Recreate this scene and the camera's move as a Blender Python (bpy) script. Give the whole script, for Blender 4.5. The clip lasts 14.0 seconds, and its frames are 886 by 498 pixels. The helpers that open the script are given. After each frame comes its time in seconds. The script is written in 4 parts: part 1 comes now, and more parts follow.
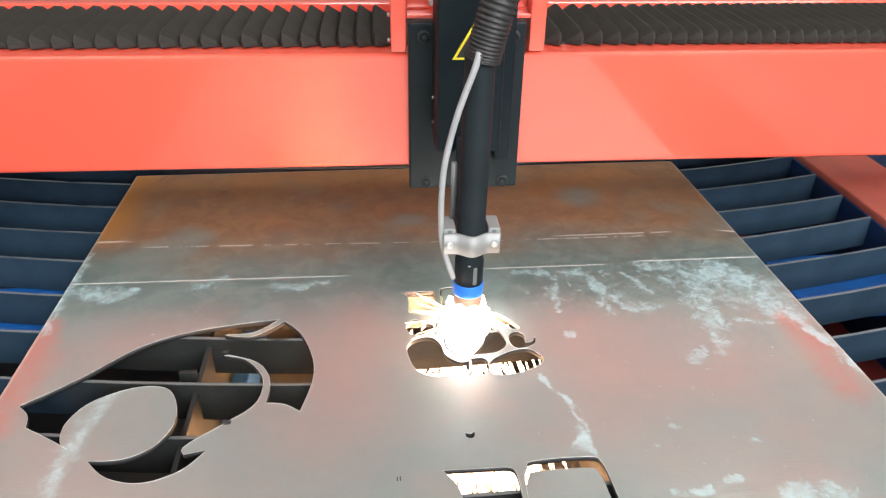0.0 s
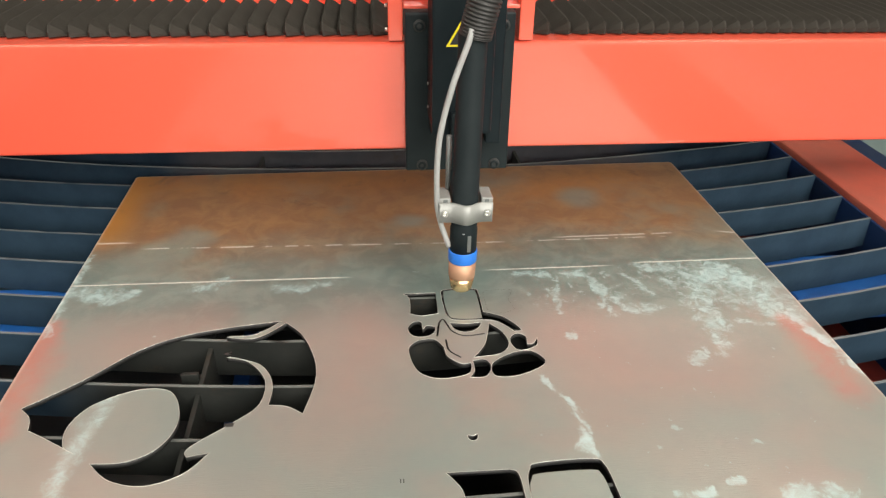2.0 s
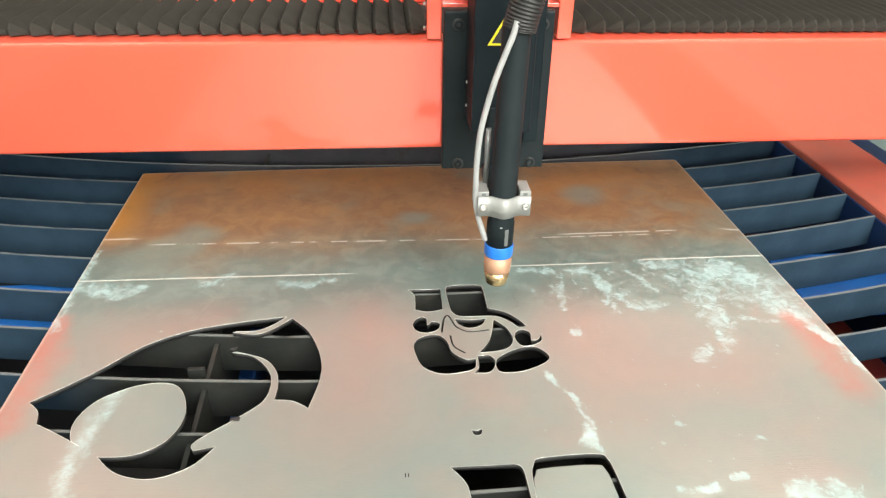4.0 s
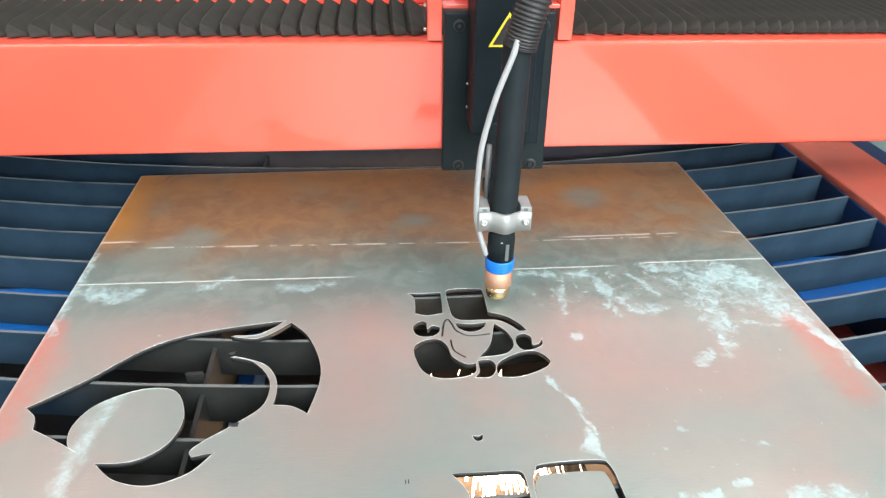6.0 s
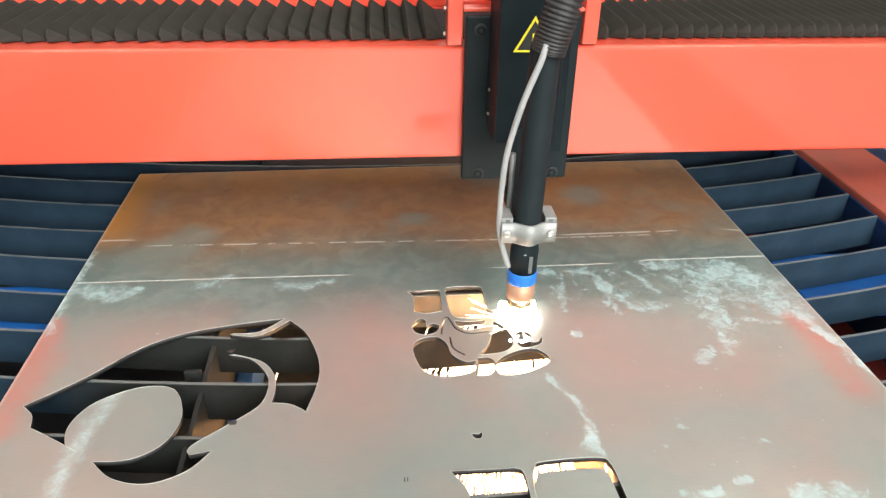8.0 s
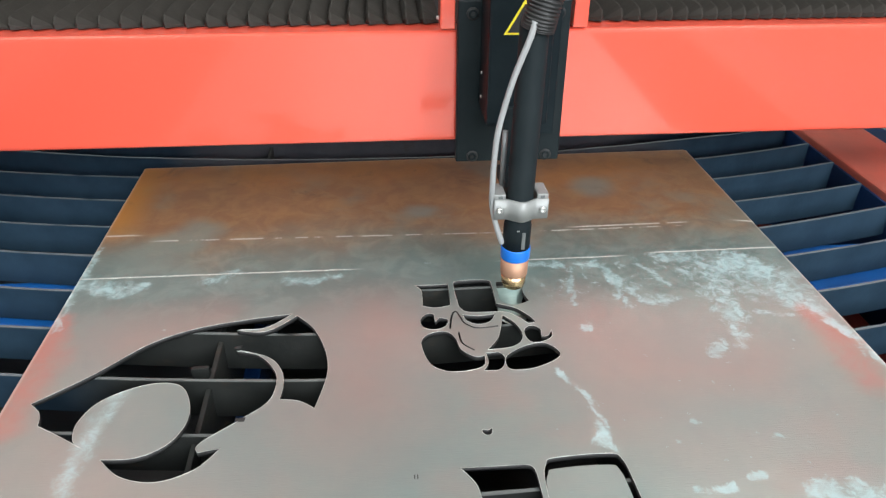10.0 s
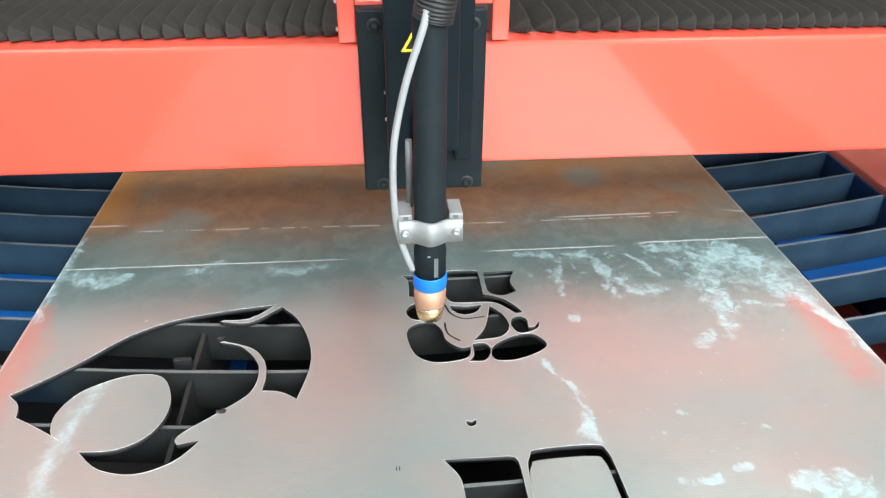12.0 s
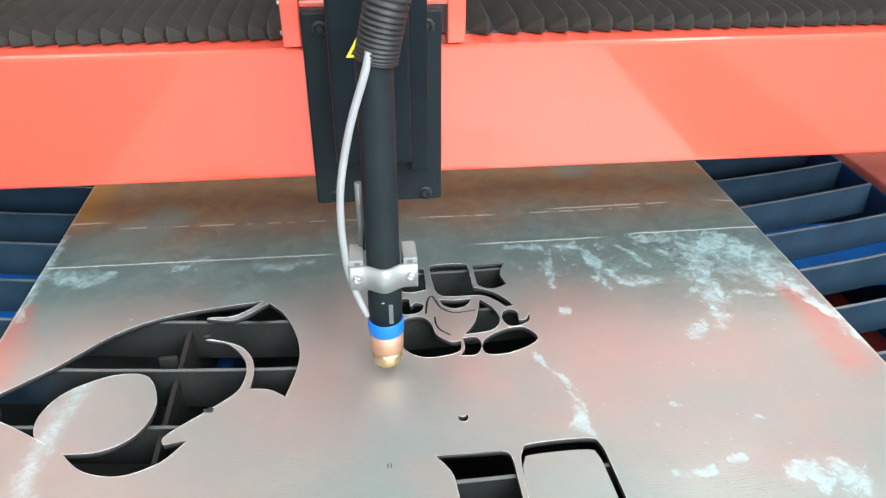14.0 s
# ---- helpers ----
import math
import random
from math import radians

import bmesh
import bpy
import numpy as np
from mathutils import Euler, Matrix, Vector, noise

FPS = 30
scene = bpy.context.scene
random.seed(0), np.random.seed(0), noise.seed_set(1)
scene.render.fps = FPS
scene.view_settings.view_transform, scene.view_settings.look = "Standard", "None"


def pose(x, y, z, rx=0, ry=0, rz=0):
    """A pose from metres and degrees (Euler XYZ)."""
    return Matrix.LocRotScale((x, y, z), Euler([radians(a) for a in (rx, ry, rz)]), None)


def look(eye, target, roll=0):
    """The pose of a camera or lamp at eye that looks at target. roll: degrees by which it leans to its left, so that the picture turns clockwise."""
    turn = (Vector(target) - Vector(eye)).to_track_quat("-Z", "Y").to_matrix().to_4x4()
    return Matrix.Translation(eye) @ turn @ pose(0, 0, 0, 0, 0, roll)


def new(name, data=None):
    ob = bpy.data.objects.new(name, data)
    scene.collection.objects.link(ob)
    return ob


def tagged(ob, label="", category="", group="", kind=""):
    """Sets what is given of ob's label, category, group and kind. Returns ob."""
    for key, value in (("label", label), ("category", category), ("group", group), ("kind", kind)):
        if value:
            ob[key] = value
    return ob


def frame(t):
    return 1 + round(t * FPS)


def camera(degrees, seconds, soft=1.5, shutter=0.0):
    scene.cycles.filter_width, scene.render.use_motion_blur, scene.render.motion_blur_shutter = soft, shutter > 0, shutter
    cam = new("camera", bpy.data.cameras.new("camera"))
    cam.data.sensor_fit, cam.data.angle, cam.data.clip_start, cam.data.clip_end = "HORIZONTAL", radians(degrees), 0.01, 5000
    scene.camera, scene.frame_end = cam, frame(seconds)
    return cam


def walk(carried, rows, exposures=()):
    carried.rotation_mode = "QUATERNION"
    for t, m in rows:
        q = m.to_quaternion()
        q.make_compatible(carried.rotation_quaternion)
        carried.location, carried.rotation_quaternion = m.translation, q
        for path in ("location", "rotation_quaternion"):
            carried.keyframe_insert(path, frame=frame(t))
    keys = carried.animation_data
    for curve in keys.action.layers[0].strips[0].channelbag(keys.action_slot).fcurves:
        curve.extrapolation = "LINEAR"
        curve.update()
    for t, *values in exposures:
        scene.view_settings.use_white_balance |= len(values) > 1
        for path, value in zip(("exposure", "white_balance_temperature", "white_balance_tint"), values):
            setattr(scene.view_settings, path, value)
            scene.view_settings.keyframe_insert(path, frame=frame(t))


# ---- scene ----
cam = camera(62.2, 14.0, soft=1.3)
EXPOSURES = [(0.0, -0.3, 6500, 13), (0.5, -0.40, 6550, 14), (1.0, -0.38, 6600, 14), (1.6, -0.46, 6800, 13), (2.0, -0.34, 7400, 10), (2.5, 0.04, 7200, 7), (3.0, 0.16, 7200, 6), (5.5, 0.14, 6500, 8), (6.0, 0.14, 6300, 8), (6.5, 0.06, 6500, 8), (7.0, -0.02, 6700, 9), (7.5, -0.08, 6800, 9), (9.8, -0.45, 6500, 9), (10.0, -0.38, 6300, 9), (10.5, -0.02, 6400, 8), (11.0, 0.08, 6200, 8), (14.0, 0.1, 6100, 8)]
YAW = -1.0
FRONT_FILL, TOP_FILL, ARC, JET, SPARK = 372, 58, 130, 32000, 22
PATH = [
    (0, (-0.076, -0.262, 0.564), (0.108, 1.455, -0.445), 0.9),
    (0.5, (-0.077, -0.263, 0.568), (0.109, 1.452, -0.445), 0.9),
    (1, (-0.078, -0.259, 0.565), (0.111, 1.457, -0.443), 1.0),
    (1.5, (-0.082, -0.257, 0.566), (0.111, 1.457, -0.446), 1.1),
    (2, (-0.082, -0.26, 0.567), (0.11, 1.455, -0.444), 1.0),
    (2.5, (-0.082, -0.264, 0.567), (0.102, 1.453, -0.442), 0.9),
    (3, (-0.083, -0.266, 0.567), (0.098, 1.449, -0.446), 0.9),
    (5.5, (-0.084, -0.259, 0.568), (0.099, 1.453, -0.448), 1.1),
    (6, (-0.084, -0.257, 0.567), (0.099, 1.457, -0.447), 1.0),
    (6.5, (-0.083, -0.256, 0.565), (0.103, 1.46, -0.447), 1.0),
    (7, (-0.083, -0.256, 0.566), (0.1, 1.457, -0.45), 1.0),
    (7.5, (-0.083, -0.257, 0.564), (0.101, 1.458, -0.448), 1.0),
    (10, (-0.085, -0.245, 0.561), (0.082, 1.457, -0.475), 0.3),
    (10.5, (-0.085, -0.246, 0.56), (0.074, 1.457, -0.477), 0.2),
    (11, (-0.08, -0.245, 0.558), (0.092, 1.453, -0.484), 0.4),
    (11.5, (-0.078, -0.244, 0.555), (0.092, 1.457, -0.484), 0.2),
    (12, (-0.068, -0.239, 0.552), (0.101, 1.453, -0.501), 0.3),
    (12.5, (-0.059, -0.236, 0.549), (0.087, 1.453, -0.511), 0.2),
    (13, (-0.053, -0.241, 0.549), (0.052, 1.456, -0.504), 0.1),
    (13.5, (-0.056, -0.236, 0.551), (0.095, 1.449, -0.516), 0.2),
    (14, (-0.069, -0.23, 0.546), (0.133, 1.449, -0.521), 0.2),
]
walk(cam, [(t, look(eye, target, roll)) for t, eye, target, roll in PATH], EXPOSURES)
# ---------------------------------------------------------------- world, light
world = bpy.data.worlds.new("world")
scene.world = world
world.use_nodes = True
wn = world.node_tree.nodes
sky = wn.new("ShaderNodeTexSky")
sky.sky_type, sky.sun_disc = "NISHITA", False
sky.sun_elevation, sky.sun_rotation = radians(40), radians(200)
world.node_tree.links.new(sky.outputs[0], wn["Background"].inputs[0])
wn["Background"].inputs[1].default_value = 0.1


def area_lamp(name, m, sx, sy, watts, colour):
    data = bpy.data.lights.new(name, "AREA")
    data.shape, data.size, data.size_y = "RECTANGLE", sx, sy
    data.energy, data.color = watts, colour
    ob = new(name, data)
    ob.matrix_world = m
    return ob


# fill light added behind the camera, in an unseen window band
area_lamp("added_front_fill", look((1.15, -2.95, 2.2), (0.2, 0.6, 0.3)), 3.7, 2.2, FRONT_FILL, (0.97, 0.99, 1.0))
# fill lights added under the unseen ceiling
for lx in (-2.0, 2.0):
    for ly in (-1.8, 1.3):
        area_lamp("added_top_fill", pose(lx, ly, 4.02), 0.5, 2.4, TOP_FILL, (1.0, 0.97, 0.93))


# ---------------------------------------------------------------- materials
class Tree:
    """A node material with a short way to make and join nodes."""

    def __init__(self, name):
        self.mat = bpy.data.materials.new(name)
        self.mat.use_nodes = True
        self.nodes, self.links = self.mat.node_tree.nodes, self.mat.node_tree.links
        self.bsdf = self.nodes["Principled BSDF"]
        self.coord = self.nodes.new("ShaderNodeTexCoord").outputs["Object"]
        sep = self.nodes.new("ShaderNodeSeparateXYZ")
        self.links.new(self.coord, sep.inputs[0])
        self.x, self.y, self.z = sep.outputs
        self.last = None

    def put(self, socket, value):
        if isinstance(value, bpy.types.NodeSocket):
            self.links.new(value, socket)
        elif isinstance(value, tuple) and len(value) == 3 and socket.type == "RGBA":
            socket.default_value = (*value, 1)
        else:
            socket.default_value = value

    def math(self, op, a, b=0.0, c=0.0, clamp=False):
        n = self.nodes.new("ShaderNodeMath")
        n.operation, n.use_clamp = op, clamp
        for s, v in zip(n.inputs, (a, b, c)):
            self.put(s, v)
        return n.outputs[0]

    def noise(self, scale, detail=4.0, rough=0.55, stretch=None, where=None, distort=0.0):
        n = self.nodes.new("ShaderNodeTexNoise")
        n.inputs["Scale"].default_value, n.inputs["Detail"].default_value = scale, detail
        n.inputs["Roughness"].default_value, n.inputs["Distortion"].default_value = rough, distort
        vec = where or self.coord
        if stretch:
            m = self.nodes.new("ShaderNodeMapping")
            m.inputs["Scale"].default_value = stretch
            self.links.new(vec, m.inputs[0])
            vec = m.outputs[0]
        self.links.new(vec, n.inputs["Vector"])
        return n.outputs["Fac"]

    def ramp(self, value, low, high):
        n = self.nodes.new("ShaderNodeMapRange")
        n.interpolation_type = "SMOOTHSTEP"
        self.put(n.inputs["Value"], value)
        n.inputs["From Min"].default_value, n.inputs["From Max"].default_value = low, high
        return n.outputs["Result"]

    def vec(self, op, a, b=(0.0, 0.0, 0.0), scale=None, third=None):
        n = self.nodes.new("ShaderNodeVectorMath")
        n.operation = op
        self.put(n.inputs[0], a)
        self.put(n.inputs[1], b)
        if scale is not None:
            self.put(n.inputs["Scale"], scale)
        if third is not None:
            self.put(n.inputs[2], third)
        return n.outputs["Value" if op in ("LENGTH", "DOT_PRODUCT") else "Vector"]

    def wander(self, scale, amount):
        """The place on the sheet, shifted by noise so that marks get uneven outlines."""
        n = self.nodes.new("ShaderNodeTexNoise")
        n.inputs["Scale"].default_value, n.inputs["Detail"].default_value = scale, 5.0
        self.links.new(self.coord, n.inputs["Vector"])
        off = self.vec("SCALE", self.vec("SUBTRACT", n.outputs["Color"], (0.5, 0.5, 0.5)), scale=amount)
        return self.vec("MULTIPLY", self.vec("ADD", self.coord, off), (1.0, 1.0, 0.0))

    def trail(self, where, *stops):
        """A mark along (x, y, half width) stops: 1 on its line, falling to 0 at three half widths."""
        best = None
        for (ax, ay, ar), (bx, by, br) in zip(stops, stops[1:] or stops):
            d = (bx - ax, by - ay, 0.0)
            l2 = max(d[0] ** 2 + d[1] ** 2, 1e-9)
            # each mark waits for the one before, which keeps the shader's stack small
            here = self.vec("MULTIPLY_ADD", self.last, (1e-9, 1e-9, 0.0), third=where) if self.last else where
            rel = self.vec("SUBTRACT", here, (ax, ay, 0.0))
            along = self.math("MULTIPLY", self.vec("DOT_PRODUCT", rel, (d[0] / l2, d[1] / l2, 0.0)), 1.0, clamp=True)
            gap = self.vec("LENGTH", self.vec("SUBTRACT", rel, self.vec("SCALE", d, scale=along)))
            f = self.math("SUBTRACT", 1.0, self.math("DIVIDE", gap, self.math("MULTIPLY_ADD", along, 3 * (br - ar), 3 * ar)), clamp=True)
            best = self.last = f if best is None else self.math("MAXIMUM", best, f)
        return best

    def most(self, *values):
        best = values[0]
        for v in values[1:]:
            best = self.math("MAXIMUM", best, v)
        return best

    def span(self, value, a, b, soft):
        """1 between a and b, falling to 0 over soft."""
        return self.math("MULTIPLY", self.ramp(value, a - soft, a + soft), self.ramp(value, b + soft, b - soft))

    def mix(self, fac, a, b):
        n = self.nodes.new("ShaderNodeMix")
        n.data_type = "RGBA"
        self.put(n.inputs[0], fac)
        self.put(n.inputs[6], a)
        self.put(n.inputs[7], b)
        return n.outputs[2]

    def bump(self, height, strength, distance):
        n = self.nodes.new("ShaderNodeBump")
        n.inputs["Strength"].default_value, n.inputs["Distance"].default_value = strength, distance
        self.links.new(height, n.inputs["Height"])
        self.links.new(n.outputs[0], self.bsdf.inputs["Normal"])

    def done(self, colour, rough, metal=0.0, **more):
        self.put(self.bsdf.inputs["Base Color"], colour)
        self.put(self.bsdf.inputs["Roughness"], rough)
        self.put(self.bsdf.inputs["Metallic"], metal)
        for key, value in more.items():
            self.put(self.bsdf.inputs[key.replace("_", " ")], value)
        return self.mat


def paint(name, colour, dark, rough, scale=6.0, wear=0.5, metal=0.0, coat=0.0, bump=0.0006):
    """Painted or plain surface: two scales of variation, fine relief."""
    t = Tree(name)
    big = t.ramp(t.noise(scale, 5, 0.6), 0.35, 0.75)
    fine = t.noise(scale * 40, 3, 0.6)
    c = t.mix(t.math("MULTIPLY", big, wear), colour, dark)
    c = t.mix(t.math("MULTIPLY", t.ramp(fine, 0.62, 0.78), wear * 0.5), c, dark)
    r = t.math("ADD", rough - 0.05, t.math("MULTIPLY", t.noise(scale * 3, 4), 0.12))
    t.bump(t.noise(scale * 60, 2), 0.25, bump)
    return t.done(c, r, metal, Coat_Weight=coat, Coat_Roughness=0.07)


def glow(name, colour, strength):
    t = Tree(name)
    return t.done((0.02, 0.02, 0.02), 0.6, 0.0, Emission_Color=(*colour, 1), Emission_Strength=strength)


def sheet_material():
    """Hot-rolled sheet: blue-grey scale, rust towards its back end, pale dried water marks, scribed lines."""
    t = Tree("rusty_sheet_steel")
    n1, n2, n3 = t.noise(4, 6, 0.6), t.noise(24, 6, 0.65, distort=0.6), t.noise(110, 4, 0.6)
    base = t.mix(t.ramp(n1, 0.3, 0.7), (0.265, 0.355, 0.335), (0.345, 0.385, 0.35))
    base = t.mix(t.math("MULTIPLY", t.ramp(n2, 0.5, 0.75), 0.35), base, (0.27, 0.34, 0.33))
    # blue-green scale in the middle stretch
    wob = t.math("ADD", t.y, t.math("MULTIPLY", t.math("SUBTRACT", n1, 0.5), 0.22))
    teal = t.math("MULTIPLY", t.span(wob, 0.53, 0.77, 0.05), 0.9)
    base = t.mix(teal, base, t.mix(t.ramp(n2, 0.4, 0.65), (0.185, 0.285, 0.27), (0.235, 0.345, 0.325)))
    # broad faint pink painted in for the red beam's reflection
    pink_n = t.ramp(t.noise(3.2, 4, 0.55, distort=0.4), 0.42, 0.68)
    pink = t.math("MULTIPLY", t.math("MULTIPLY", pink_n, t.ramp(t.y, 0.62, 0.50)), 0.38)
    broad, fine = t.wander(9, 0.06), t.wander(38, 0.026)
    # the two front trails also dim the sheet, standing in for weaker light
    beam_pink = t.most(t.trail(broad, (0.17, 0.46, 0.045), (0.22, 0.39, 0.06), (0.33, 0.38, 0.04)), t.math("MULTIPLY", t.trail(broad, (-0.10, 0.48, 0.045), (-0.12, 0.34, 0.05)), 0.75), t.math("MULTIPLY", t.trail(broad, (-0.40, 0.49, 0.03), (-0.30, 0.535, 0.02)), 0.6), t.math("MULTIPLY", t.trail(broad, (-0.45, 0.29, 0.05), (-0.22, 0.22, 0.05)), 0.55), t.math("MULTIPLY", t.trail(broad, (0.22, 0.27, 0.04), (0.40, 0.28, 0.045)), 0.55))
    pink = t.math("MAXIMUM", pink, t.math("MULTIPLY", beam_pink, t.math("MULTIPLY_ADD", pink_n, 0.30, 0.36)))
    base = t.mix(pink, base, (0.53, 0.29, 0.25))
    # old red primer showing through, strong along the side edges
    red_right = t.ramp(t.trail(fine, (0.462, 0.485, 0.009), (0.470, 0.430, 0.014), (0.468, 0.345, 0.014)), 0.0, 1.0)
    red_left = t.ramp(t.trail(fine, (-0.492, 0.55, 0.007), (-0.494, 0.467, 0.017), (-0.496, 0.36, 0.016)), 0.0, 0.9)
    base = t.mix(t.math("MULTIPLY", t.most(t.math("MULTIPLY", red_right, 0.7), t.math("MULTIPLY", red_left, 0.8)), t.math("MULTIPLY_ADD", n2, 1.1, 0.0)), base, (0.60, 0.20, 0.15))
    # rust at the back end, strongest along the back and side edges
    # its front reach is stretched to stand for the red beam's reflection
    rust = t.math("MULTIPLY", t.ramp(wob, 0.62, 0.81), 0.88)
    rust_c = t.mix(t.ramp(n2, 0.35, 0.7), (0.34, 0.155, 0.062), (0.45, 0.235, 0.090))
    rust_c = t.mix(t.math("MULTIPLY", t.ramp(t.noise(6, 4, 0.55), 0.50, 0.66), 0.5), rust_c, (0.22, 0.25, 0.21))
    col = t.mix(rust, base, rust_c)
    side = t.math("MULTIPLY", t.ramp(t.math("ADD", t.x, t.math("MULTIPLY", n2, 0.03)), -0.42, -0.485), t.ramp(wob, 0.70, 0.84))
    col = t.mix(t.math("MULTIPLY", side, 0.8), col, (0.66, 0.30, 0.06))
    amber = t.most(t.trail(broad, (-0.49, 0.98, 0.02), (-0.40, 0.965, 0.028)), t.trail(broad, (-0.29, 0.955, 0.035), (-0.02, 0.965, 0.03)), t.trail(broad, (0.20, 0.90, 0.028), (0.36, 0.93, 0.035)))
    col = t.mix(t.math("MULTIPLY", t.ramp(amber, 0.1, 0.9), t.math("MULTIPLY_ADD", n2, 0.6, 0.15)), col, (0.56, 0.235, 0.06))
    greyer = t.most(t.trail(broad, (-0.42, 0.68, 0.025), (-0.36, 0.76, 0.02)), t.trail(broad, (0.28, 0.86, 0.02)), t.trail(broad, (-0.02, 0.80, 0.013)))
    col = t.mix(t.math("MULTIPLY", t.ramp(greyer, 0.1, 0.8), 0.55), col, (0.27, 0.36, 0.33))
    blot = t.math("MULTIPLY", t.ramp(t.noise(13, 5, 0.65, distort=0.5), 0.58, 0.72), t.ramp(t.y, 0.78, 0.9))
    col = t.mix(t.math("MULTIPLY", blot, 0.5), col, (0.17, 0.11, 0.08))
    # pale water marks: right patch with runs, left strip, drips, front corner
    cloud = t.noise(7.5, 5, 0.6, distort=1.0)
    spot = t.noise(48, 6, 0.72, distort=0.5)
    both = t.math("ADD", t.math("MULTIPLY", cloud, 0.55), t.math("MULTIPLY", spot, 0.45))
    thick = t.most(
        t.trail(fine, (0.347, 0.424, 0.006), (0.359, 0.469, 0.013), (0.366, 0.525, 0.017), (0.385, 0.580, 0.016), (0.420, 0.607, 0.013), (0.442, 0.582, 0.011), (0.453, 0.538, 0.011), (0.472, 0.504, 0.008)),
        t.trail(fine, (0.466, 0.507, 0.004), (0.482, 0.463, 0.005), (0.494, 0.422, 0.006), (0.503, 0.368, 0.008)),
        t.trail(fine, (0.253, 0.549, 0.006), (0.259, 0.526, 0.007), (0.283, 0.517, 0.008), (0.308, 0.521, 0.004)),
        t.trail(fine, (0.135, 0.307, 0.003), (0.136, 0.284, 0.006), (0.143, 0.264, 0.002)))
    thin = t.most(
        t.trail(fine, (0.311, 0.632, 0.005), (0.336, 0.584, 0.006), (0.347, 0.547, 0.004)),
        t.trail(fine, (0.278, 0.611, 0.003), (0.292, 0.581, 0.005), (0.302, 0.554, 0.004)),
        t.trail(fine, (0.182, 0.617, 0.004), (0.174, 0.570, 0.004), (0.161, 0.521, 0.002)),
        t.trail(fine, (0.229, 0.604, 0.005), (0.231, 0.551, 0.005), (0.235, 0.511, 0.006)),
        t.trail(fine, (0.125, 0.628, 0.005), (0.170, 0.618, 0.006), (0.222, 0.613, 0.006)),
        t.trail(fine, (0.394, 0.488, 0.004), (0.436, 0.477, 0.003)),
        t.trail(fine, (0.310, 0.414, 0.006), (0.327, 0.432, 0.004)),
        t.trail(fine, (0.113, 0.398, 0.003), (0.124, 0.366, 0.0025), (0.139, 0.337, 0.003), (0.143, 0.306, 0.003)),
        t.trail(fine, (0.363, 0.203, 0.006), (0.374, 0.185, 0.013)),
        t.trail(fine, (0.206, 0.212, 0.003), (0.242, 0.213, 0.0035)), t.trail(fine, (0.266, 0.224, 0.002), (0.278, 0.228, 0.003)),
        t.trail(fine, (0.314, 0.198, 0.004), (0.336, 0.211, 0.006), (0.339, 0.192, 0.008)),
        t.trail(fine, (-0.495, 0.72, 0.003), (-0.496, 0.622, 0.005), (-0.494, 0.528, 0.004)))
    for x, y, r in ((0.242, 0.302, 0.003), (0.212, 0.272, 0.002), (0.321, 0.272, 0.003), (0.283, 0.359, 0.002), (0.166, 0.474, 0.004), (-0.020, 0.636, 0.003), (-0.357, 0.512, 0.002), (0.413, 0.421, 0.002)):
        thin = t.math("MAXIMUM", thin, t.trail(fine, (x, y, r)))
    faint = t.most(
        t.trail(broad, (0.333, 0.622, 0.012), (0.386, 0.590, 0.022), (0.437, 0.560, 0.024), (0.470, 0.490, 0.012)),
        t.trail(fine, (-0.478, 0.621, 0.008), (-0.437, 0.606, 0.009), (-0.406, 0.614, 0.004)),
        t.trail(fine, (-0.321, 0.618, 0.007), (-0.297, 0.633, 0.009)),
        t.trail(fine, (-0.214, 0.614, 0.006), (-0.179, 0.608, 0.006), (-0.149, 0.617, 0.004)),
        t.trail(fine, (-0.377, 0.399, 0.004), (-0.390, 0.360, 0.006), (-0.397, 0.309, 0.006), (-0.398, 0.250, 0.008)))
    crust = t.noise(58, 6, 0.68, distort=1.2)
    rag = t.math("ADD", t.math("MULTIPLY", t.math("SUBTRACT", both, 0.5), 3.6), t.math("MULTIPLY", t.math("SUBTRACT", crust, 0.5), 2.0))
    film = t.math("MULTIPLY_ADD", t.ramp(crust, 0.36, 0.64), 0.55, 0.45)
    body = t.math("MULTIPLY", t.math("MULTIPLY", t.ramp(t.math("ADD", thick, rag), 0.25, 1.0), t.ramp(thick, 0.0, 0.3)), film)
    thread = t.math("MULTIPLY", t.math("MULTIPLY", t.ramp(t.math("ADD", thin, rag), 0.35, 0.95), t.ramp(thin, 0.0, 0.3)), film)
    veil = t.math("MULTIPLY", t.math("MULTIPLY", t.ramp(t.math("ADD", faint, rag), 0.10, 1.2), t.ramp(faint, 0.0, 0.3)), film)
    specks = t.math("MULTIPLY", t.ramp(t.noise(62, 5, 0.7), 0.655, 0.70), t.math("MULTIPLY", t.span(t.x, 0.08, 0.46, 0.08), t.span(t.y, 0.2, 0.66, 0.05)))
    shore_spots = t.math("MULTIPLY", t.ramp(spot, 0.575, 0.64), t.math("MULTIPLY", t.span(t.x, 0.12, 0.47, 0.04), t.span(t.y, 0.545, 0.625, 0.02)))
    pale = t.most(body, t.math("MULTIPLY", thread, 0.9), t.math("MULTIPLY", veil, 0.9), t.math("MULTIPLY", t.math("MAXIMUM", specks, shore_spots), 0.7))

